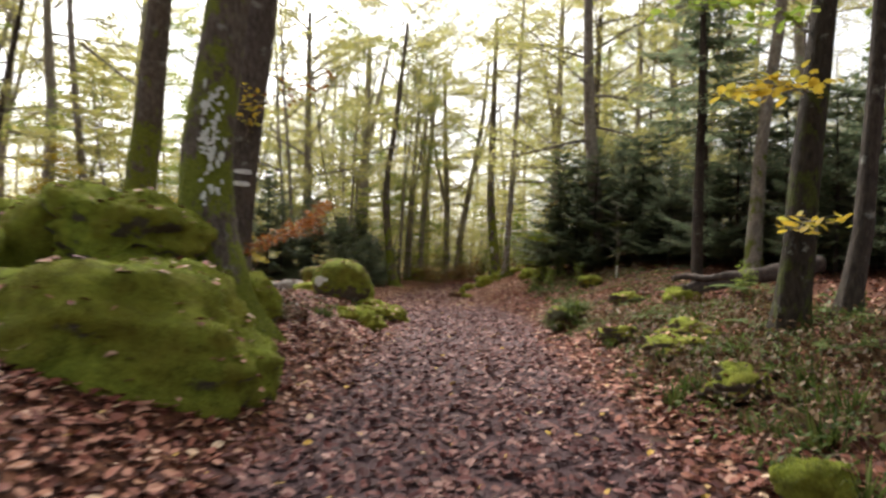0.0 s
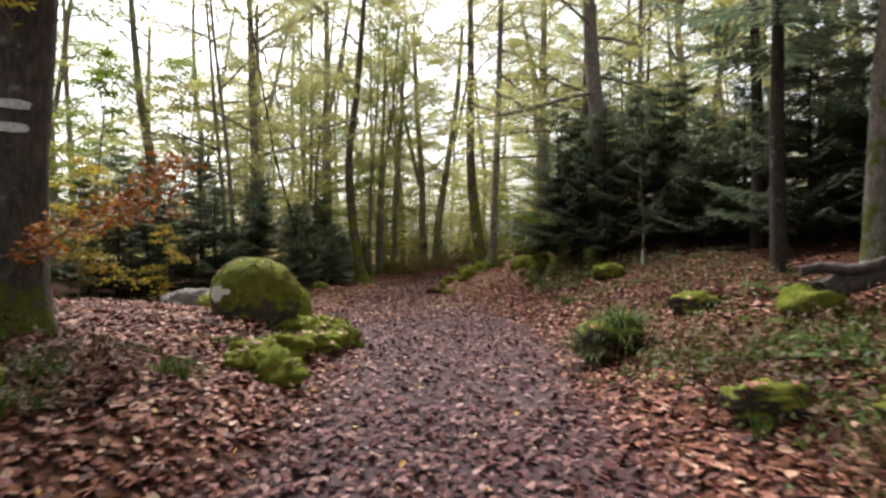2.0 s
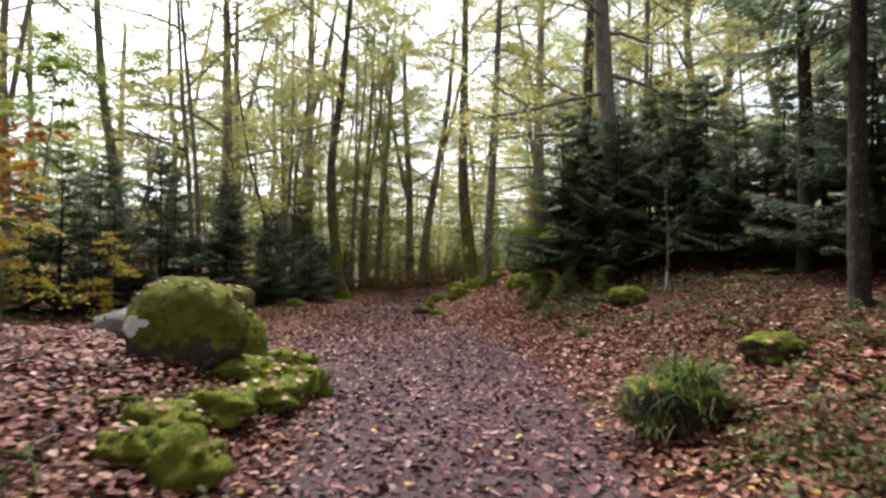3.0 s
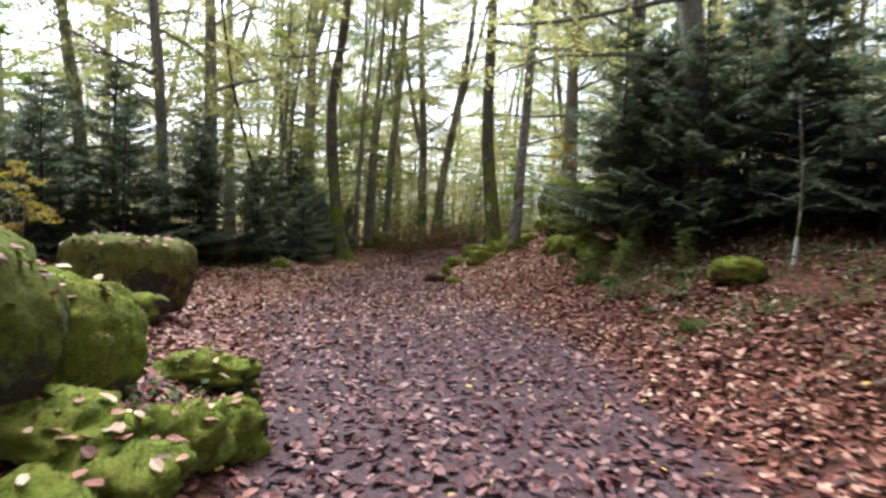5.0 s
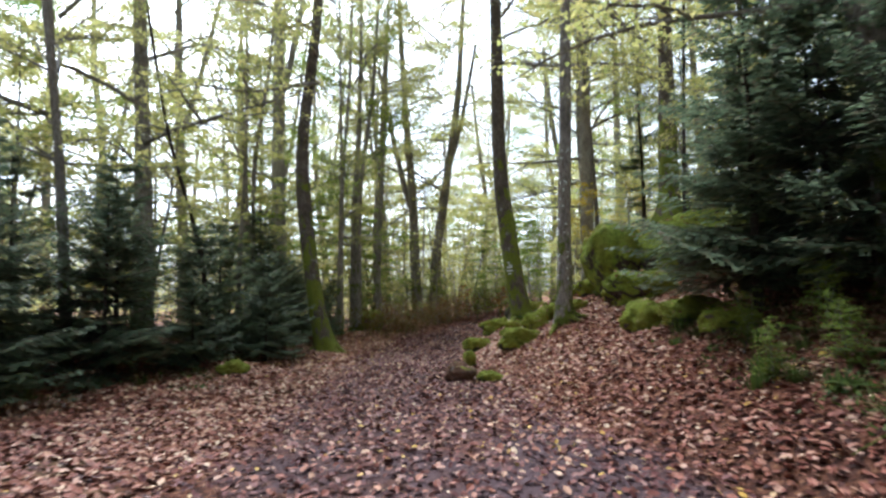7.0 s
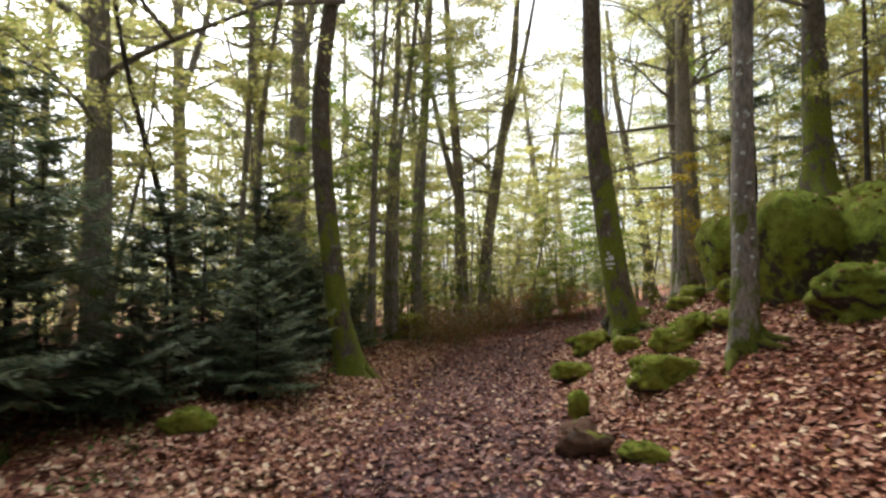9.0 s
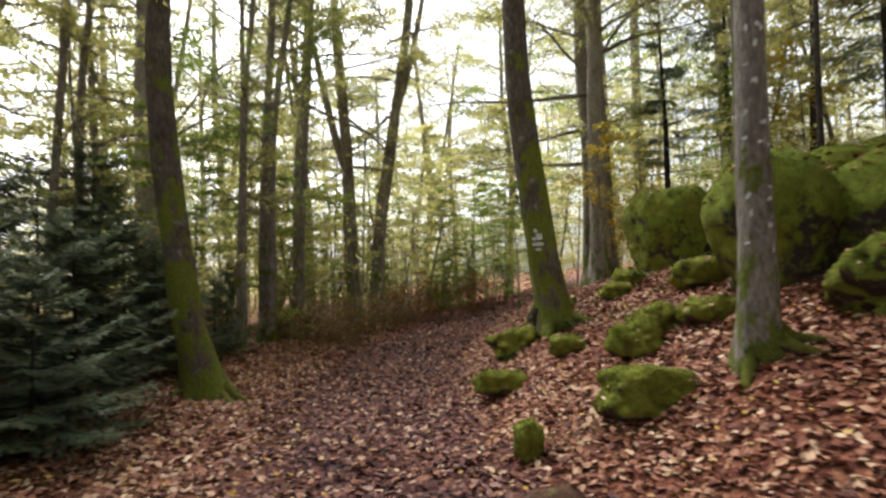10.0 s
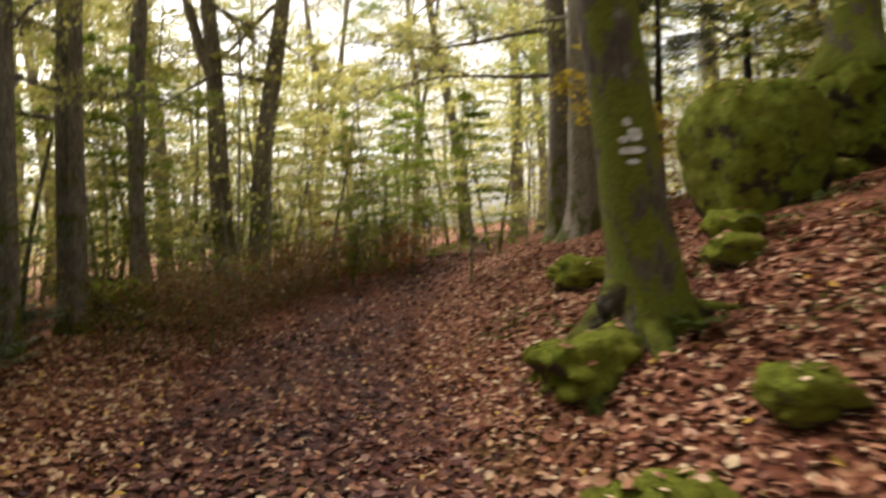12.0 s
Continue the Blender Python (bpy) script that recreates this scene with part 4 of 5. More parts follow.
# ---- the wood in the distance ----
def far_wood():
    rng = np.random.default_rng(77)
    wood, green = Soup(), Soup()
    for i in range(85):
        while True:
            a, d = rng.uniform(-1.25, 1.25), rng.uniform(50, 105)
            x, y = d * np.sin(a), 8 + d * np.cos(a)
            if y > 14:
                break
        z0, h, r = gz(x, y), rng.uniform(15, 24), rng.uniform(0.08, 0.24)
        z = np.linspace(-0.3, h, 11)
        lean, ph = rng.normal(0, 0.03), rng.uniform(0, 6)
        wood.tube(np.stack([x + lean * z + 0.3 * np.sin(0.45 * z + ph), y + 0 * z, z0 + z], 1), r * (1 - 0.7 * np.clip(z, 0, None) / h), 6)
        for k in range(34):
            c = np.array([x, y, z0 + rng.uniform(1.0, h)]) + rng.normal(0, 2.2, 3) * [1, 1, 0]
            n = 92
            q = c + rng.normal(0, 1, (n, 3)) * [1.3, 1.3, 0.36]
            green.leaves(q, 0.21 * rng.uniform(0.6, 1.2, n), rng, 0.7, tri=True)
    for _ in range(1100):
        a, d = rng.uniform(-1.2, 1.2), rng.uniform(34, 85)
        x, y = d * np.sin(a), 8 + d * np.cos(a)
        if lie(x, y)[1] > 0.01:
            continue
        n = 64
        q = np.array([x, y, gz(x, y) + rng.uniform(0.3, 3.6)]) + rng.normal(0, 1, (n, 3)) * [0.9, 0.9, 0.4]
        green.leaves(q, 0.17 * rng.uniform(0.6, 1.2, n), rng, 0.7, tri=True)
    low = Soup()
    for _ in range(2300):
        a, d = rng.uniform(-1.15, 0.75), rng.uniform(33, 56)
        x, y = d * np.sin(a), 8 + d * np.cos(a)
        if lie(x, y)[1] > 0.01 or abs(x - np.interp(y, ALONG, LAND["middle"])) < 2.0:
            continue
        n = 44
        q = np.array([x, y, gz(x, y) + rng.uniform(0.2, 5.5)]) + rng.normal(0, 1, (n, 3)) * [0.7, 0.7, 0.36]
        low.leaves(q, 0.14 * rng.uniform(0.6, 1.2, n), rng, 0.7, tri=True)
        if rng.uniform() < 0.25:
            z = np.linspace(0, rng.uniform(2, 6), 4)
            wood.tube(np.stack([x + rng.normal(0, 0.06) * z, y + 0 * z, gz(x, y) + z - 0.1], 1), 0.03 * (1 - 0.2 * z / z[-1]), 4)
    for _ in range(420):
        a, d = rng.uniform(-1.2, 1.2), rng.uniform(30, 70)
        h, az, ln = rng.uniform(3, 17), rng.uniform(0, 2 * np.pi), rng.uniform(1.5, 4)
        o = np.array([d * np.sin(a), 8 + d * np.cos(a), h])
        u = np.linspace(0, 1, 4)
        bend = o + ln * u[:, None] * [np.cos(az), np.sin(az), 0] + (ln * (0.5 * u - 0.2 * u**2))[:, None] * [0, 0, 1]
        wood.tube(bend, 0.025 * (1 - 0.8 * u), 3)
        n = 34
        q = np.stack([np.interp(rng.uniform(0, 1.1, n), u, bend[:, c]) for c in range(3)], 1) + rng.normal(0, 1, (n, 3)) * [0.5, 0.5, 0.15]
        green.leaves(q, 0.17 * rng.uniform(0.6, 1.2, n), rng, tri=True)
    ob = thing("far_woods", 0, 0, 0, "distant beech wood with pale yellow-green leaves", "trees", kind="stuff")
    part("trunks", wood.mesh("trunks", BARK_HAZED), ob, kind="stuff")
    part("foliage", green.mesh("foliage", LEAF, False), ob, kind="stuff")
    # Undergrowth takes the pale LEAF to stand in for mist between the trunks.
    part("undergrowth", low.mesh("undergrowth", LEAF, False), ob, "pale yellow-green undergrowth", kind="stuff")


def bramble_hedge():
    """Arching red-brown canes with leaves beside the bend of the track."""
    rng = np.random.default_rng(78)
    canes, rusty = Soup(), Soup()
    for _ in range(260):
        y = rng.uniform(35.5, 46)
        x = np.interp(y, ALONG, LAND["middle"]) - 1.35 - abs(rng.normal(0, 1.1))
        az, ln = rng.uniform(0, 2 * np.pi), rng.uniform(0.7, 1.9)
        u = np.linspace(0, 1, 6)
        p = np.array([x, y, gz(x, y) - 0.03]) + ln * (0.55 * u**1.3)[:, None] * [np.cos(az), np.sin(az), 0] + (ln * (1.15 * u - 0.6 * u**2))[:, None] * [0, 0, 1]
        canes.tube(p, 0.007 * (1 - 0.7 * u), 3)
        n = 46
        q = np.stack([np.interp(rng.uniform(0.1, 1.05, n), u, p[:, c]) for c in range(3)], 1) + rng.normal(0, 0.09, (n, 3))
        rusty.leaves(q, 0.085 * rng.uniform(0.5, 1.2, n), rng, 0.5)
    ob = thing("bramble_hedge", 0, 0, 0, "tangle of rust-brown brambles beside the bend", "shrubs", kind="stuff")
    part("canes", canes.mesh("canes", BARK, False), ob, kind="stuff")
    part("foliage", rusty.mesh("foliage", LEAF_BRAMBLE, False), ob, kind="stuff")


def far_beech(x, y, r, c):
    """A winding beech of the background, every other one forked."""
    own = np.random.default_rng(int(400 + 7 * x + 3 * y))
    sway = own.normal(0, 0.28, 5).cumsum()
    fork = (own.uniform(4.5, 9), own.choice((-1, 1)) * own.uniform(1.0, 2.2), 15.5) if own.uniform() < 0.6 else None
    tree(x, y, r, tuple(zip((2.5, 5.0, 7.5, 10.5, 16.0), sway)), BARK_HAZED, c, int(100 + x * 3 + y), "tall grey beech further back, bark paled for haze", fork=fork)


far_wood()
bramble_hedge()
for x, y, r, c in ((-14, 40, 0.2, 0), (-10.5, 46, 0.18, 1), (-16, 31, 0.22, 2), (-20, 38, 0.2, 1), (-6.5, 52, 0.22, 0), (-12, 55, 0.2, 2), (-3.5, 57, 0.2, 1), (3.5, 58, 0.22, 0),
                   (7.5, 56, 0.2, 2), (12, 52, 0.22, 1), (11.5, 41, 0.2, 0), (15, 45, 0.2, 2), (13.5, 34, 0.22, 1), (17, 37, 0.2, 0)):
    far_beech(x, y, r, c)
for x, y, r, c in ((-18, 24, 0.2, 0), (-22, 30, 0.22, 1), (-14.5, 18, 0.18, 2), (12.5, 22, 0.22, 0), (15, 28, 0.2, 1), (16, 16, 0.2, 2), (10.5, 30, 0.18, 0), (13, 10, 0.2, 1), (-7.0, 45, 0.2, 1), (-2.6, 49, 0.18, 0), (-9.5, 60, 0.2, 0), (6, 64, 0.22, 1), (0.5, 66, 0.2, 2), (-16, 62, 0.2, 0)):
    far_beech(x, y, r, c)
for kind, x, y, size in (("pale", -7.0, 30.5, 1.3), ("pale", -9.2, 29.0, 1.6), ("pale", -11.5, 31.5, 1.7), ("green", -10.2, 24.0, 1.5), ("pale", -12.6, 22.0, 1.7), ("pale", -8.6, 17.4, 1.1), ("pale", -13.8, 27.5, 1.8),
                         ("pale", -5.6, 34.6, 1.3), ("pale", -9.8, 37.0, 1.6), ("green", -3.4, 43.0, 1.2), ("pale", 0.2, 44.6, 1.2), ("pale", 5.8, 42.4, 1.0), ("pale", -16.5, 27.0, 1.9), ("pale", -12.0, 16.0, 1.5), ("pale", -3.6, 46.5, 1.7), ("pale", -6.0, 49.0, 1.8), ("pale", 1.4, 55.0, 1.9), ("pale", -1.8, 55.5, 1.8), ("pale", 4.8, 56.5, 1.9), ("pale", 8.4, 54.0, 1.8),
                         ("gold", 5.2, 36.4, 1.5), ("gold", 9.6, 35.6, 1.8), ("pale", 10.4, 38.5, 1.6), ("pale", 8.9, 35.2, 1.2), ("gold", 8.2, 41.0, 1.7), ("pale", 12.0, 37.0, 1.7)):
    sapling(kind, x, y, size, rng.uniform(0, 360))


# ---- boulders and stones ----
G1, G2, G3 = "boulders under the double beech", "boulders along the track", "boulder pile on the slope"
boulder("boulder", -1.85, 4.88, (1.42, 1.12, 0.68), 1, "large boulder cushioned with green moss and fallen leaves", turn=8, group=G1, base=-0.2, detail=5, sink=0.1, rough=0.16)
boulder("boulder", -2.25, 6.35, (0.72, 0.6, 0.42), 2, "rounded mossy boulder resting on others", group=G1, base=0.98, detail=5, sink=0.0, tilt=12)
boulder("boulder", -2.1, 6.2, (0.8, 0.6, 0.55), 3, "dark mossy boulder wedged beneath others", group=G1, base=0.1, sink=0.1)
boulder("boulder", -3.4, 6.6, (0.75, 0.7, 0.75), 4, "mossy boulder of the pile", group=G1, base=0.5)
boulder("boulder", -3.55, 5.3, (0.6, 0.6, 0.55), 5, "dark mossy boulder of the pile", group=G1, base=0.6)
boulder("boulder", -2.9, 8.2, (0.9, 0.7, 0.6), 6, "mossy boulder behind the double beech", group=G1, base=0.5)
boulder("boulder", -1.45, 7.55, (0.34, 0.3, 0.28), 7, "small dark mossy rock at the foot of the beech", group=G1)

dome = boulder("boulder", -1.46, 12.85, (0.57, 0.45, 0.49), 8, "dome-shaped boulder under thin moss with a white lichen patch", ROCK_DOME, group=G2, base=0.3, detail=5, sink=0.0, rough=0.07, power=2.2)
boulder("boulder", -1.32, 13.7, (0.34, 0.42, 0.38), 10, "mossy boulder leaning on its neighbour", group=G2, base=0.2, detail=5, sink=0.0, rough=0.12)
boulder("boulder", -0.92, 14.75, (0.34, 0.26, 0.15), 11, "low mossy stone at the edge of the track", group=G2, sink=0.5, base=0.1, rough=0.3)
for x, y, size, seed, what in ((-0.5, 13.35, (0.2, 0.3, 0.2), 12, "mossy stone at the edge of the track"), (-0.52, 13.95, (0.26, 0.24, 0.13), 61, "small mossy stone against its neighbours"),
                               (-0.36, 13.7, (0.14, 0.2, 0.17), 64, "small dark mossy stone at the edge of the track"), (-0.5, 12.75, (0.24, 0.3, 0.14), 62, "low cushion of moss at the edge of the track"),
                               (-0.85, 12.85, (0.3, 0.3, 0.14), 13, "low mossy stone half buried in leaves"), (-0.6, 12.2, (0.27, 0.32, 0.13), 63, "low cushion of moss half buried in leaves"),
                               (-0.68, 11.55, (0.28, 0.3, 0.13), 50, "low cushion of moss half buried in leaves"), (-0.85, 10.95, (0.26, 0.24, 0.11), 65, "low cushion of moss half buried in leaves"),
                               (-0.5, 10.35, (0.27, 0.24, 0.19), 14, "mossy stone with grass at the edge of the track"), (-0.78, 10.3, (0.2, 0.18, 0.12), 66, "small mossy stone half buried in leaves")):
    boulder("boulder", x, y, size, seed, what, group=G2, sink=0.62, rough=0.3)
boulder("boulder", -2.87, 17.4, (0.65, 0.5, 0.44), 15, "block-shaped boulder with a thinly mossed flat top and dark foot", ROCK_BLOCK, group=G2, base=0.2, detail=5, power=5.5, rough=0.045, undercut=0.13, sink=0.03, turn=4)
boulder("boulder", -4.3, 17.6, (0.5, 0.4, 0.24), 16, "flat pale grey stone without moss", ROCK_PALE, group=G2, power=3.2, base=0.2)
boulder("boulder", -3.15, 15.3, (0.3, 0.25, 0.2), 17, "small pale stone among leaves", ROCK_PALE, group=G2)
boulder("boulder", -2.35, 16.45, (0.34, 0.26, 0.17), 18, "low stone with little moss below the block", ROCK_HALF, group=G2)
boulder("boulder", -2.6, 14.9, (0.4, 0.3, 0.22), 19, "low mossy stone among leaves", group=G2)

boulder("boulder", 1.6, 27.2, (0.36, 0.27, 0.21), 20, "rounded mossy stone among fallen leaves", group=G3, detail=5, sink=0.6, power=3)
boulder("boulder", 0.95, 29.75, (0.32, 0.25, 0.17), 21, "low mossy stone beside the track", group=G3)
boulder("boulder", 1.82, 29.8, (0.22, 0.2, 0.13), 22, "small low mossy stone", group=G3)
boulder("boulder", 0.66, 27.4, (0.12, 0.11, 0.19), 23, "small upright mossy stone", group=G3, sink=0.25)
boulder("boulder", 2.22, 28.65, (0.27, 0.25, 0.2), 24, "mossy stone on the slope", group=G3, sink=0.45, rough=0.32)
boulder("boulder", 2.58, 28.95, (0.27, 0.24, 0.18), 25, "mossy stone on the slope", group=G3, sink=0.45, rough=0.32)
boulder("boulder", 2.95, 28.5, (0.26, 0.26, 0.17), 45, "mossy stone on the slope", group=G3, sink=0.45)
boulder("boulder", 0.42, 25.75, (0.25, 0.22, 0.16), 26, "bare brown stone on the track's edge", ROCK_BROWN, group=G3)
boulder("boulder", 0.9, 25.45, (0.2, 0.16, 0.1), 27, "low stone with a little moss", group=G3)
boulder("boulder", -3.45, 25.95, (0.24, 0.2, 0.14), 28, "small mossy stone at the track's edge", group=G2)
boulder("boulder", -2.3, 37.9, (0.5, 0.4, 0.42), 29, "mossy stump-like rock beside the track", group=G2, undercut=0.3)
boulder("boulder", 4.0, 28.75, (0.7, 0.7, 0.9), 30, "tall boulder draped in moss with a dark hollow beneath", ROCK_PILE, group=G3, base=1.12, detail=5, undercut=0.22, rough=0.08, power=2.6, sink=0.0)
boulder("boulder", 3.85, 26.85, (0.62, 0.5, 0.42), 31, "mossy boulder scattered with leaves", ROCK_PILE, group=G3, base=1.0, detail=5, undercut=0.12, sink=0.05)
boulder("boulder", 5.2, 28.2, (0.8, 0.8, 0.75), 32, "mossy boulder high in the pile", ROCK_PILE, group=G3, base=1.5)
boulder("boulder", 5.12, 33.4, (0.72, 0.65, 0.88), 34, "mossy boulder with a dark bare face", ROCK_PILE, group=G3, base=1.5, power=3, detail=5, sink=0.0, rough=0.1)
boulder("boulder", 3.85, 32.4, (0.25, 0.22, 0.18), 35, "small mossy stone on the slope", group=G3)
boulder("boulder", 3.4, 31.9, (0.28, 0.2, 0.14), 36, "small mossy stone on the slope", group=G3)
boulder("boulder", 3.7, 29.9, (0.36, 0.3, 0.2), 40, "mossy stone of the slope among ferns", group=G3, sink=0.15)
boulder("boulder", 6.9, 31.1, (1.05, 0.95, 0.72), 37, "mossy slab strewn with leaves lying on the boulder pile", ROCK_PILE, group=G3, base=2.05, detail=5, power=3, undercut=0.12, tilt=-2, sink=0.0, rough=0.12)
boulder("boulder", 6.2, 31.4, (0.9, 0.8, 0.6), 33, "dark mossy boulder beneath the slab", ROCK_PILE, group=G3, base=1.5)
boulder("boulder", 6.95, 33.6, (0.62, 0.6, 0.72), 38, "mossy boulder beneath the beech", ROCK_PILE, group=G3, base=2.4, detail=5)
boulder("boulder", 6.8, 33.9, (0.75, 0.6, 0.55), 46, "mossy boulder low in the pile", ROCK_PILE, group=G3, base=1.6)
boulder("boulder", 8.3, 31.8, (0.95, 0.9, 0.7), 39, "mossy boulder at the back of the pile", ROCK_PILE, group=G3, base=2.5)
boulder("boulder", 7.7, 31.6, (1.1, 1.0, 0.75), 47, "mossy boulder low in the pile", ROCK_PILE, group=G3, base=1.7)
boulder("boulder", 2.9, 33.6, (0.35, 0.3, 0.2), 48, "low mossy stone by the leaning beech", group=G3)
boulder("boulder", 1.5, 31.2, (0.34, 0.3, 0.2), 84, "mossy hummock over the roots of the leaning beech", group=G3, sink=0.45, rough=0.3)
boulder("boulder", 1.62, 31.75, (0.22, 0.34, 0.13), 49, "mossy hummock at the foot of the leaning beech", group=G3, sink=0.3)
boulder("boulder", 4.62, 10.8, (0.3, 0.26, 0.2), 41, "mossy stone under the fallen log", group=G2)
boulder("boulder", 2.88, 11.75, (0.36, 0.34, 0.27), 42, "mossy hump overgrown with arching grass", ROCK_HALF, group=G2, sink=0.4, rough=0.3)
boulder("boulder", 4.45, 18.3, (0.32, 0.28, 0.17), 43, "small mossy stone below the spruces", group=G2)
boulder("boulder", 3.25, 24.7, (0.36, 0.32, 0.24), 81, "mossy stone at the foot of the spruces", group=G3, sink=0.45)
boulder("boulder", 3.75, 24.1, (0.4, 0.34, 0.22), 82, "low mossy stone at the foot of the spruces", group=G3, sink=0.45, rough=0.28)
boulder("boulder", 3.6, 22.7, (0.34, 0.3, 0.18), 83, "low mossy stone at the foot of the spruces", group=G3, sink=0.45, rough=0.28)
boulder("boulder", 2.85, 3.35, (0.16, 0.14, 0.13), 44, "small mossy stone on the bank", group=G2)


def lichen_on(ob, way, reach):
    """A pale crust that follows a boulder's face, on the side that the direction names."""
    bm = bmesh.new()
    bm.from_mesh(ob.data)
    bm.normal_update()
    d = Vector(way).normalized()
    spot = max(bm.verts, key=lambda v: v.co.normalized().dot(d)).co.copy()
    far = [f for f in bm.faces if ((c := f.calc_center_median()) - spot).length > reach * (0.75 + 0.9 * noise.noise(c * 9))]
    bmesh.ops.delete(bm, geom=far, context="FACES")
    for v in bm.verts:
        v.co += 0.012 * v.normal
    me = bpy.data.meshes.new("lichen_patch")
    bm.to_mesh(me)
    bm.free()
    me.materials.clear()
    me.materials.append(LICHEN)
    part("lichen_patch", me, ob, "white lichen crust")


lichen_on(dome, (-0.66, -0.74, 0.15), 0.15)


# ---- fallen log ----
def fallen_log():
    s = Soup()
    u = np.linspace(0, 1, 16)
    p = np.array([4.62, 10.7, 0.93]) + u[:, None] * np.array([2.3, 0.4, 0.55]) + np.stack([0 * u, 0.05 * np.sin(4 * u), 0.02 * np.sin(6 * u)], 1)
    s.tube(p, 0.105 + 0.015 * np.sin(9 * u) ** 2 + 0.035 * u + 0.012 * np.sin(31 * u), 12, lambda q, th: 1 + 0.10 * np.sin(3 * th[None] + q[:, :1] * 5) + 0.05 * np.sin(7 * th[None] + q[:, :1] * 11), cap=True)
    ob = thing("fallen_log", 0, 0, 0, "weathered fallen log lying on the mossy bank", "log")
    part("bole", s.mesh("bole", WOOD), ob)
    r = np.random.default_rng(3)
    s3 = Soup()
    for _ in range(9):
        a = p[0] + r.normal(0, 0.05, 3)
        s3.tube(np.array([a, a - [r.uniform(0.05, 0.2), 0, 0.02]]), (0.025, 0.003), 4)
    part("splinter", s3.mesh("splinter", WOOD, False), ob)
    s2 = Soup()
    q = np.array([4.36, 10.6, 1.13]) + u[:, None] * np.array([1.1, 0.2, 0.06]) + np.stack([0 * u, 0 * u, 0.02 * np.sin(9 * u)], 1)
    s2.tube(q, 0.045 + 0.03 * u + 0.008 * np.sin(40 * u), 8, lambda q, th: 1 + 0.2 * np.sin(3 * th[None] + 8 * q[:, :1]), cap=True)
    part("broken_limb", s2.mesh("broken_limb", WOOD), ob)


fallen_log()


# ---- low plants ----
def tuft_mesh(seed, n, length, width, mat=PLANT, spread_out=0.5):
    rng = np.random.default_rng(seed)
    s = Soup()
    u = np.linspace(0, 1, 5)
    for _ in range(n):
        az, ln, out = rng.uniform(0, 2 * np.pi), length * rng.uniform(0.5, 1.1), rng.uniform(0.3, 1.0) * spread_out
        d = np.array([np.cos(az), np.sin(az), 0])
        side = np.array([-d[1], d[0], 0])
        root = d * rng.uniform(0, 0.12) - [0, 0, 0.02]
        mid = root + ln * (u * out)[:, None] * d + (ln * (u - 0.62 * out * 1.6 * u**2))[:, None] * [0, 0, 1]
        w = width * (1 - u**1.5)[:, None] * side + 0.0008 * side
        v = np.stack([mid - w, mid + w], 1).reshape(-1, 3)
        s.add(v, [[2 * i, 2 * i + 1, 2 * i + 3, 2 * i + 2] for i in range(4)])
    return s.mesh("blades", mat)


def fern_mesh(seed, n, length):
    rng = np.random.default_rng(seed)
    s = Soup()
    for _ in range(n):
        az, ln = rng.uniform(0, 2 * np.pi), length * rng.uniform(0.7, 1.1)
        d = np.array([np.cos(az), np.sin(az), 0])
        side = np.array([-d[1], d[0], 0])
        t = np.linspace(0.12, 1, 18)
        mid = ln * (0.85 * t)[:, None] * d + (ln * (0.75 * t - 0.62 * t**2))[:, None] * [0, 0, 1]
        w = ln * 0.22 * np.sin(np.pi * np.clip(t, 0.1, 0.97)) ** 0.8
        for sgn in (-1, 1):
            tip = mid + sgn * w[:, None] * side + 0.25 * w[:, None] * d - 0.15 * w[:, None] * [0, 0, 1]
            a, b = mid - 0.016 * d, mid + 0.016 * d
            s.add(np.stack([a, b, tip + 0.006 * d, tip - 0.006 * d], 1).reshape(-1, 3), np.arange(4 * len(t)).reshape(-1, 4))
        s.tube(mid, 0.004 * (1.2 - t), 3)
    return s.mesh("fronds", PLANT, False)


TUFT = [tuft_mesh(51, 60, 0.42, 0.006), tuft_mesh(52, 46, 0.34, 0.012), tuft_mesh(53, 26, 0.4, 0.022, spread_out=0.7), tuft_mesh(57, 60, 0.42, 0.007, LITTER_GOLD, 0.8), tuft_mesh(58, 90, 0.5, 0.006, PLANT, 1.0), tuft_mesh(59, 60, 0.5, 0.007, DEAD, 1.1)]
FERN = [fern_mesh(54, 9, 0.62), fern_mesh(55, 7, 0.48)]


def plant(name, me, x, y, size, label, turn=0.0, lift=0.0):
    ob = thing(name, x, y, 0, label, "plant", "low plants of the bank", me)
    ob.matrix_basis = pose(x, y, gz(x, y) + lift, 0, 0, turn) @ Matrix.Scale(size, 4)


for x, y, size, k in ((5.2, 9.4, 1.3, 0), (5.6, 9.9, 1.2, 1), (4.9, 12.3, 0.9, 1), (3.6, 9.2, 0.7, 1), (5.0, 21.3, 0.8, 0), (3.7, 20.4, 0.9, 1), (4.3, 7.3, 0.9, 0), (3.9, 32.0, 0.7, 1), (2.2, 31.0, 0.6, 1)):
    plant("fern", FERN[k], x, y, size, "green fern with arching fronds on the leafy bank", rng.uniform(0, 360), 0.08)
for x, y, size, k in ((3.2, 3.95, 1.0, 1), (3.55, 4.3, 1.1, 0), (2.9, 5.6, 0.8, 1), (3.5, 6.6, 0.9, 1), (-1.35, 7.9, 1.0, 2), (-1.6, 8.1, 0.9, 2), (-0.8, 11.2, 0.6, 0), (2.75, 11.9, 0.7, 0), (-0.85, 13.2, 0.5, 1), (3.0, 20.9, 0.7, 2)):
    plant("grass_tuft", TUFT[k], x, y, size, "tuft of long green blades among fallen leaves", rng.uniform(0, 360))
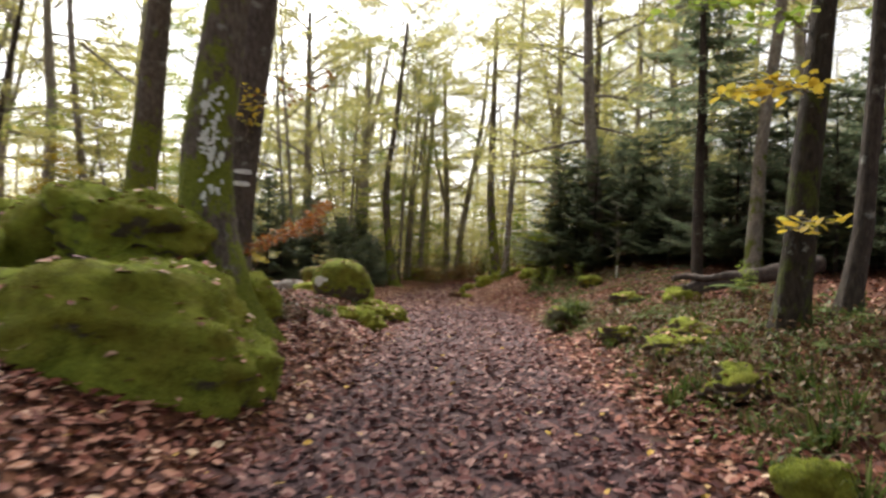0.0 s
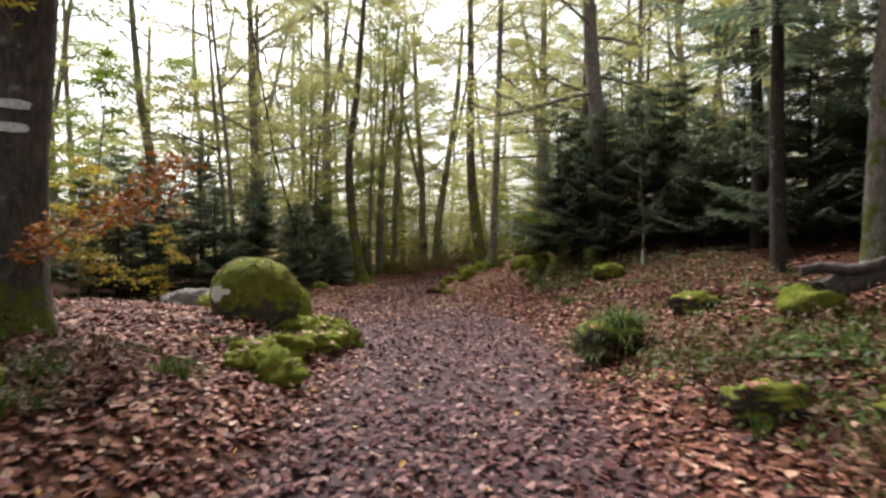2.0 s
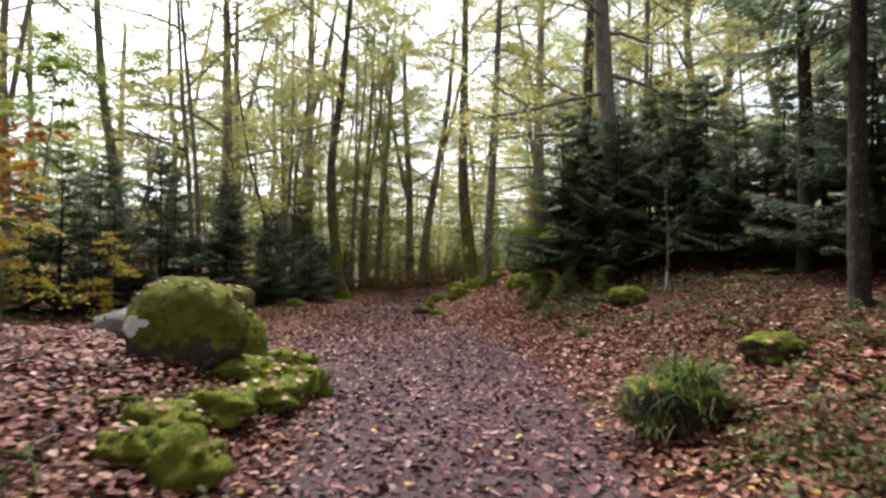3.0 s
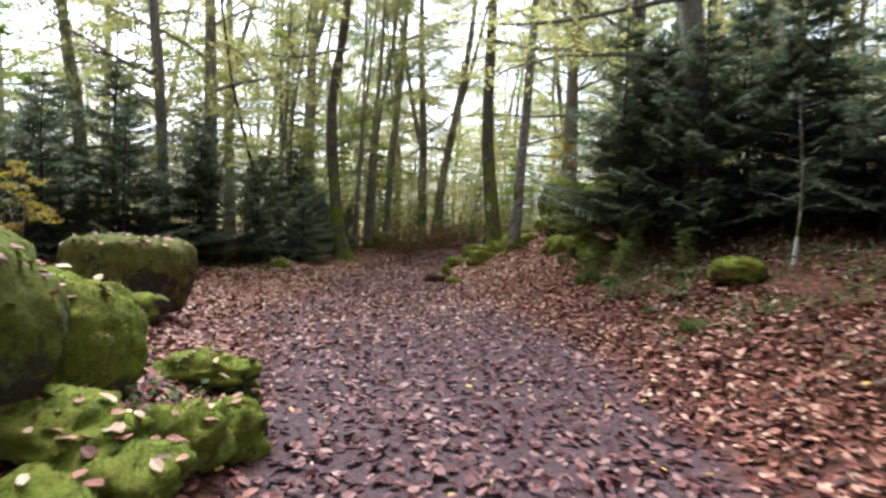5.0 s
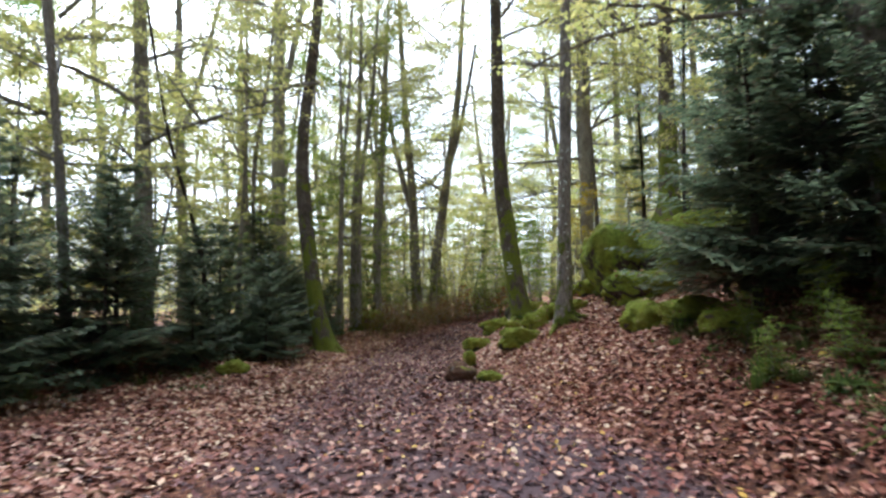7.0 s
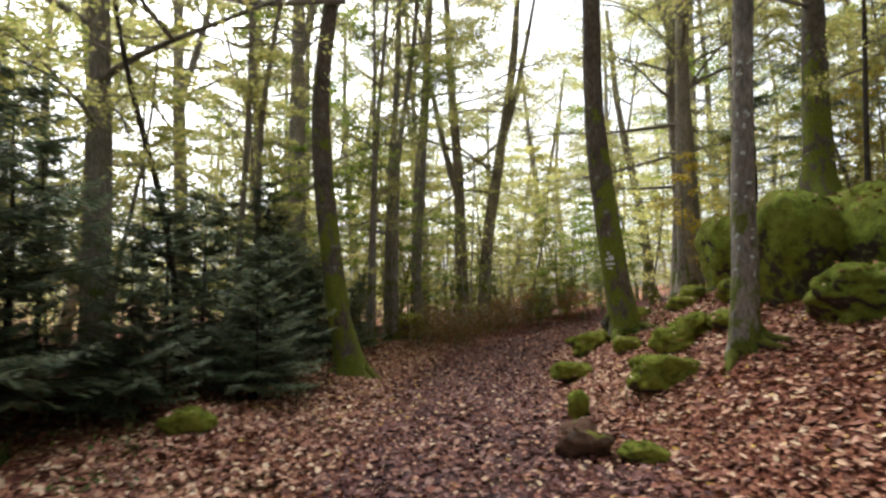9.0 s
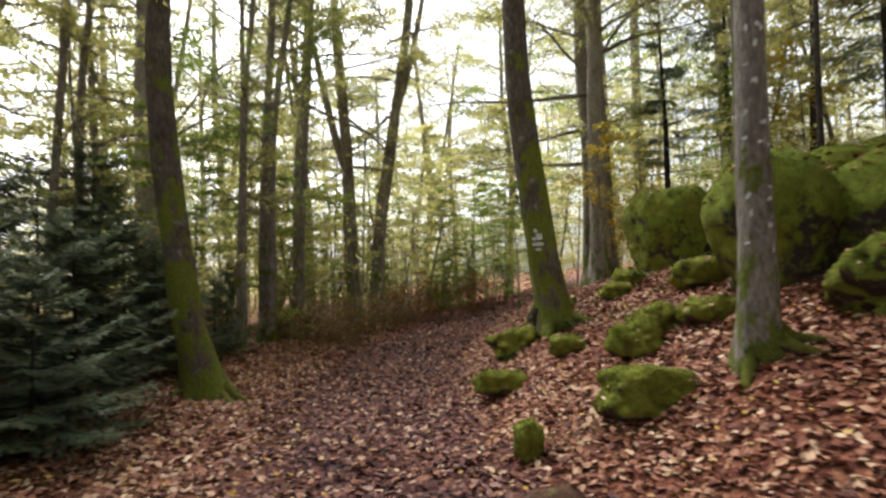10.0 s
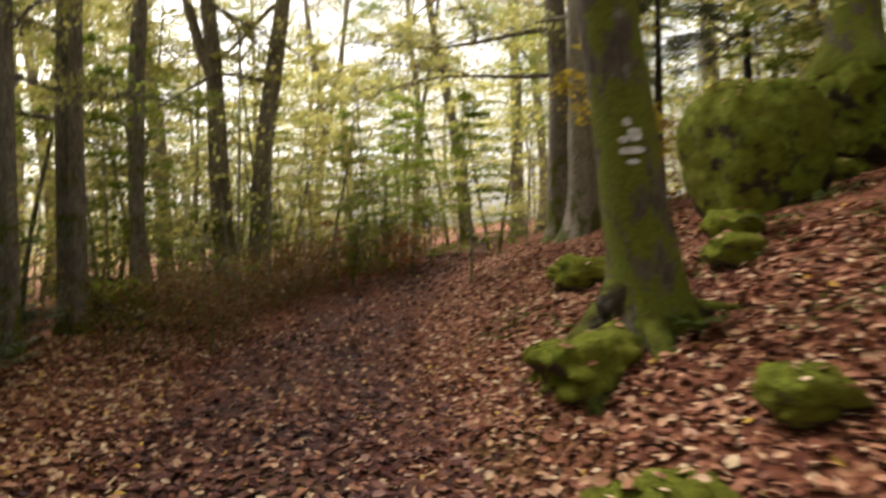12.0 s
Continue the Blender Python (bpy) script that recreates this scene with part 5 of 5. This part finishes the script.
for dx, dy, lift, size, k in ((0, 0, 0.34, 1.1, 4), (0.16, -0.12, 0.3, 1.0, 4), (-0.18, -0.1, 0.28, 1.0, 4), (0.05, -0.25, 0.22, 1.1, 4), (0.28, 0.1, 0.2, 1.0, 4), (-0.28, 0.08, 0.16, 1.0, 4),
                              (0.1, -0.3, 0.1, 1.0, 4), (-0.22, -0.28, 0.08, 0.9, 4), (0.3, -0.2, 0.1, 1.0, 5), (-0.3, -0.12, 0.12, 1.0, 5), (0.0, -0.36, 0.05, 1.0, 5), (0.12, 0.05, 0.3, 0.9, 5)):
    plant("grass_tuft", TUFT[k], 2.88 + dx, 11.75 + dy, size, "arching blades of half-withered grass on a mossy hump", 70 * k + 900 * dx, lift)
bank = np.random.default_rng(63)
for x0, x1, y0, y1, count in ((3.0, 4.2, 3.2, 6.6, 26), (3.2, 5.2, 6.6, 10.4, 34), (3.1, 4.4, 16.6, 22, 16), (3.0, 4.2, 22, 25.2, 14), (-2.1, -0.9, 7.6, 9.4, 7)):
    for _ in range(count):
        k = int(bank.choice((0, 1, 2, 4, 4, 5, 5)))
        plant("grass_tuft", TUFT[k], bank.uniform(x0, x1), bank.uniform(y0, y1), bank.uniform(0.4, 0.95), "half-withered tuft among leaves on the bank", bank.uniform(0, 360))
for x, y, size, seed in ((3.35, 7.1, (0.3, 0.26, 0.15), 71), (3.75, 7.9, (0.34, 0.26, 0.16), 72), (3.1, 8.6, (0.24, 0.22, 0.12), 73), (3.3, 5.3, (0.26, 0.22, 0.14), 74), (4.1, 12.6, (0.26, 0.2, 0.16), 77)):
    boulder("boulder", x, y, size, seed, "mossy stone half buried in the leafy bank", ROCK_HALF, group=G2, sink=0.4, rough=0.3)
for x0, x1, y0, y1, count in ((3.1, 4.6, 3.4, 6.4, 12), (3.6, 5.6, 6.4, 10.5, 16), (3.0, 4.4, 19.8, 22.0, 6), (3.6, 5.4, 16.5, 19.5, 5)):
    for _ in range(count):
        k = int(bank.integers(0, 2))
        plant("fern", FERN[k], bank.uniform(x0, x1), bank.uniform(y0, y1), bank.uniform(0.35, 0.7), "dark green fern half buried in brown leaves", bank.uniform(0, 360), 0.04)
for x, y, size, k in ((3.15, 21.0, 0.9, 2), (3.3, 20.2, 0.8, 1), (2.95, 8.4, 0.7, 1), (3.8, 5.2, 0.9, 1), (4.2, 10.0, 0.8, 0), (-5.6, 23.8, 0.9, 1), (-4.4, 24.6, 0.7, 1), (0.9, 29.6, 0.5, 0), (3.6, 28.9, 0.6, 2), (1.3, 30.8, 0.6, 0), (-0.6, 14.6, 0.5, 1), (2.6, 27.1, 0.5, 1)):
    plant("grass_tuft", TUFT[k], x, y, size, "tuft of long green blades among fallen leaves", rng.uniform(0, 360))


def bare_sapling():
    s = Soup()
    z = np.linspace(-0.05, 2.4, 12)
    s.tube(np.stack([0.03 * np.sin(2 * z), 0.02 * np.cos(3 * z), z], 1), 0.022 * (1 - 0.7 * z / 2.4), 7)
    for i in range(16):
        h, a, ln = 0.7 + 0.1 * i, 2.4 * i, 0.55 - 0.02 * i
        w = np.linspace(0, 1, 5)
        s.tube(np.stack([ln * w * np.cos(a), ln * w * np.sin(a), h + ln * (0.35 * w - 0.1 * w**2)], 1), 0.006 * (1 - 0.8 * w) + 0.001, 4)
    ob = thing("bare_sapling", 5.15, 18.3, gz(5.15, 18.3), "thin bare sapling with a pale stripped foot", "tree")
    part("stem", s.mesh("stem", BARK), ob)
    t = Soup()
    z = np.linspace(0.0, 0.36, 5)
    t.tube(np.stack([0.03 * np.sin(2 * z), 0.02 * np.cos(3 * z), z], 1), 0.027 - 0.01 * z, 8)
    part("stripped_bark", t.mesh("stripped_bark", LICHEN), ob, "pale stripped foot")


bare_sapling()


# creeping leafy plants on the banks, part of them withered
def creepers(name, seed, mat, label, zones, tall):
    rng = np.random.default_rng(seed)
    s = Soup()
    for x0, y0, x1, y1, count in zones:
        for _ in range(count):
            cx, cy, n = rng.uniform(x0, x1), rng.uniform(y0, y1), int(rng.integers(14, 40))
            p = np.stack([cx + rng.normal(0, 0.16, n), cy + rng.normal(0, 0.16, n)], 1)
            z = lie(p[:, 0], p[:, 1])[0] + rng.uniform(0.02, tall, n) * rng.uniform(0.3, 1)
            s.leaves(np.column_stack([p, z]), 0.07 * rng.uniform(0.5, 1.2, n), rng, 0.7, 0.6, 0.2)
    thing(name, 0, 0, 0, label, "plants", me=s.mesh(name, mat, False), kind="stuff")


creepers("creeping_plants", 61, PLANT, "low creeping green plants on the banks",
         ((2.9, 3.3, 5.0, 11, 130), (2.9, 3.5, 5.6, 13, 90), (3.0, 13, 6.5, 24, 120), (-3.0, 6.5, -1.2, 9.0, 26), (-9, 19, -5, 25, 60), (-5.5, 24, -3.2, 31, 40), (2.0, 29.5, 5.5, 34, 34), (-1.2, 11, -0.5, 15, 16)), 0.22)
creepers("withered_plants", 62, DEAD, "withered brown bracken and brambles on the bank",
         ((3.0, 3.3, 5.2, 11, 300), (3.2, 13, 5.6, 16, 40), (3.4, 18.5, 6.0, 23, 110), (-2.6, 6.8, -1.0, 9.4, 40), (-8, 20, -4.2, 27, 120), (-4.6, 27, -2.8, 34, 60)), 0.34)


def twigs():
    """Dead sticks lying about on the banks and at the edge of the track."""
    own = np.random.default_rng(88)
    for x0, x1, y0, y1, count in ((2.9, 5.2, 3.4, 10.5, 26), (4.6, 6.6, 13.5, 18.5, 12), (2.8, 5.0, 19, 24, 8), (-2.4, -0.9, 6.8, 13, 7), (1.6, 4.5, 28, 34, 8)):
        for _ in range(count):
            x, y, az, ln = own.uniform(x0, x1), own.uniform(y0, y1), own.uniform(0, 2 * np.pi), own.uniform(0.35, 1.3)
            u = np.linspace(-0.5, 0.5, 7)
            px, py = x + ln * u * np.cos(az) + 0.05 * np.sin(6 * u), y + ln * u * np.sin(az)
            pz = lie(px, py)[0] + 0.03 + 0.05 * own.uniform(0, 1) * (u + 0.5)
            s = Soup()
            s.tube(np.stack([px - x, py - y, pz - gz(x, y)], 1), own.uniform(0.008, 0.02) * (1.1 - 0.7 * (u + 0.5)), 5, cap=True)
            thing("stick", x, y, gz(x, y), "thin dead stick lying among fallen leaves", "stick", "dead sticks on the ground", s.mesh("stick", own.choice((WOOD, BARK))))


twigs()


# ---- fallen leaves ----
def litter(name, mat, seed, label, zones, size, trod=None):
    """Leaves over the given stretches; trod keeps those on the track (True), off it (False) or the dry ones off it."""
    rng = np.random.default_rng(seed)
    s = Soup()
    for x0, x1, y0, y1, per_m2 in zones:
        n = int((x1 - x0) * (y1 - y0) * per_m2)
        x, y = rng.uniform(x0, x1, n), rng.uniform(y0, y1, n)
        z, way = lie(x, y)
        if trod is not None:
            tread = np.clip((way - 0.15) / 0.5, 0, 1) * np.clip((27 + 1.5 * np.sin(1.3 * x) - y) / 11, 0.7, 1)
            dry = rng.uniform(0, 1, n) < np.clip((y - 19 + 1.2 * np.sin(2 * x)) / 5, 0.1, 0.9)
            mine = rng.uniform(0, 1, n) < tread
            thin = np.where((y > 10) & (y < 22), 0.52, 0.88) if trod is True else 1.0
            keep = (mine if trod is True else ~mine & (dry == (trod == "dry"))) & (rng.uniform(0, 1, n) < thin)
            x, y, z = x[keep], y[keep], z[keep]
        m = len(x)
        s.leaves(np.column_stack([x, y, z + rng.uniform(0.004, 0.03, m)]), size * rng.uniform(0.5, 1.3, m), rng, 0.3, 0.62, 0.35, full=True)
    thing(name, 0, 0, 0, label, "leaves", me=s.mesh(name, mat, False), kind="stuff")


BED = ((-8, 9, -5, 1, 70), (-5, -3.2, 1, 30, 130), (5, 6.2, 1, 34, 130), (-3.2, 5.0, 1.0, 16, 400), (-4.0, 4.5, 16, 22, 380), (-4.0, 4.5, 22, 33, 480), (-3.5, 6.0, 33, 37, 280), (-9, -3.2, 4, 30, 40), (5, 9, 4, 34, 40), (-4, -1, 37, 46, 60), (-1, 7, 37, 46, 150))
litter("fallen_leaves", LITTER, 71, "red-brown fallen beech leaves covering the banks", BED, 0.08, False)
litter("dry_leaves", LITTER_DRY, 74, "dry orange-brown leaves lying thick on the slope", BED, 0.076, "dry")
litter("trodden_leaves", LITTER_WET, 73, "damp purple-brown leaves trodden into the track", BED, 0.074, True)
litter("yellow_fallen_leaves", LITTER_GOLD, 72, "yellow fallen leaves scattered over the brown ones",
       ((-3.6, -1.3, 27, 42, 55), (1.0, 3.6, 25.5, 29, 14), (-3.2, 5.0, 1.0, 20, 4), (0.3, 4.5, 20, 34, 16), (-3.5, 0.3, 20, 34, 5)), 0.06)
on_boulders()
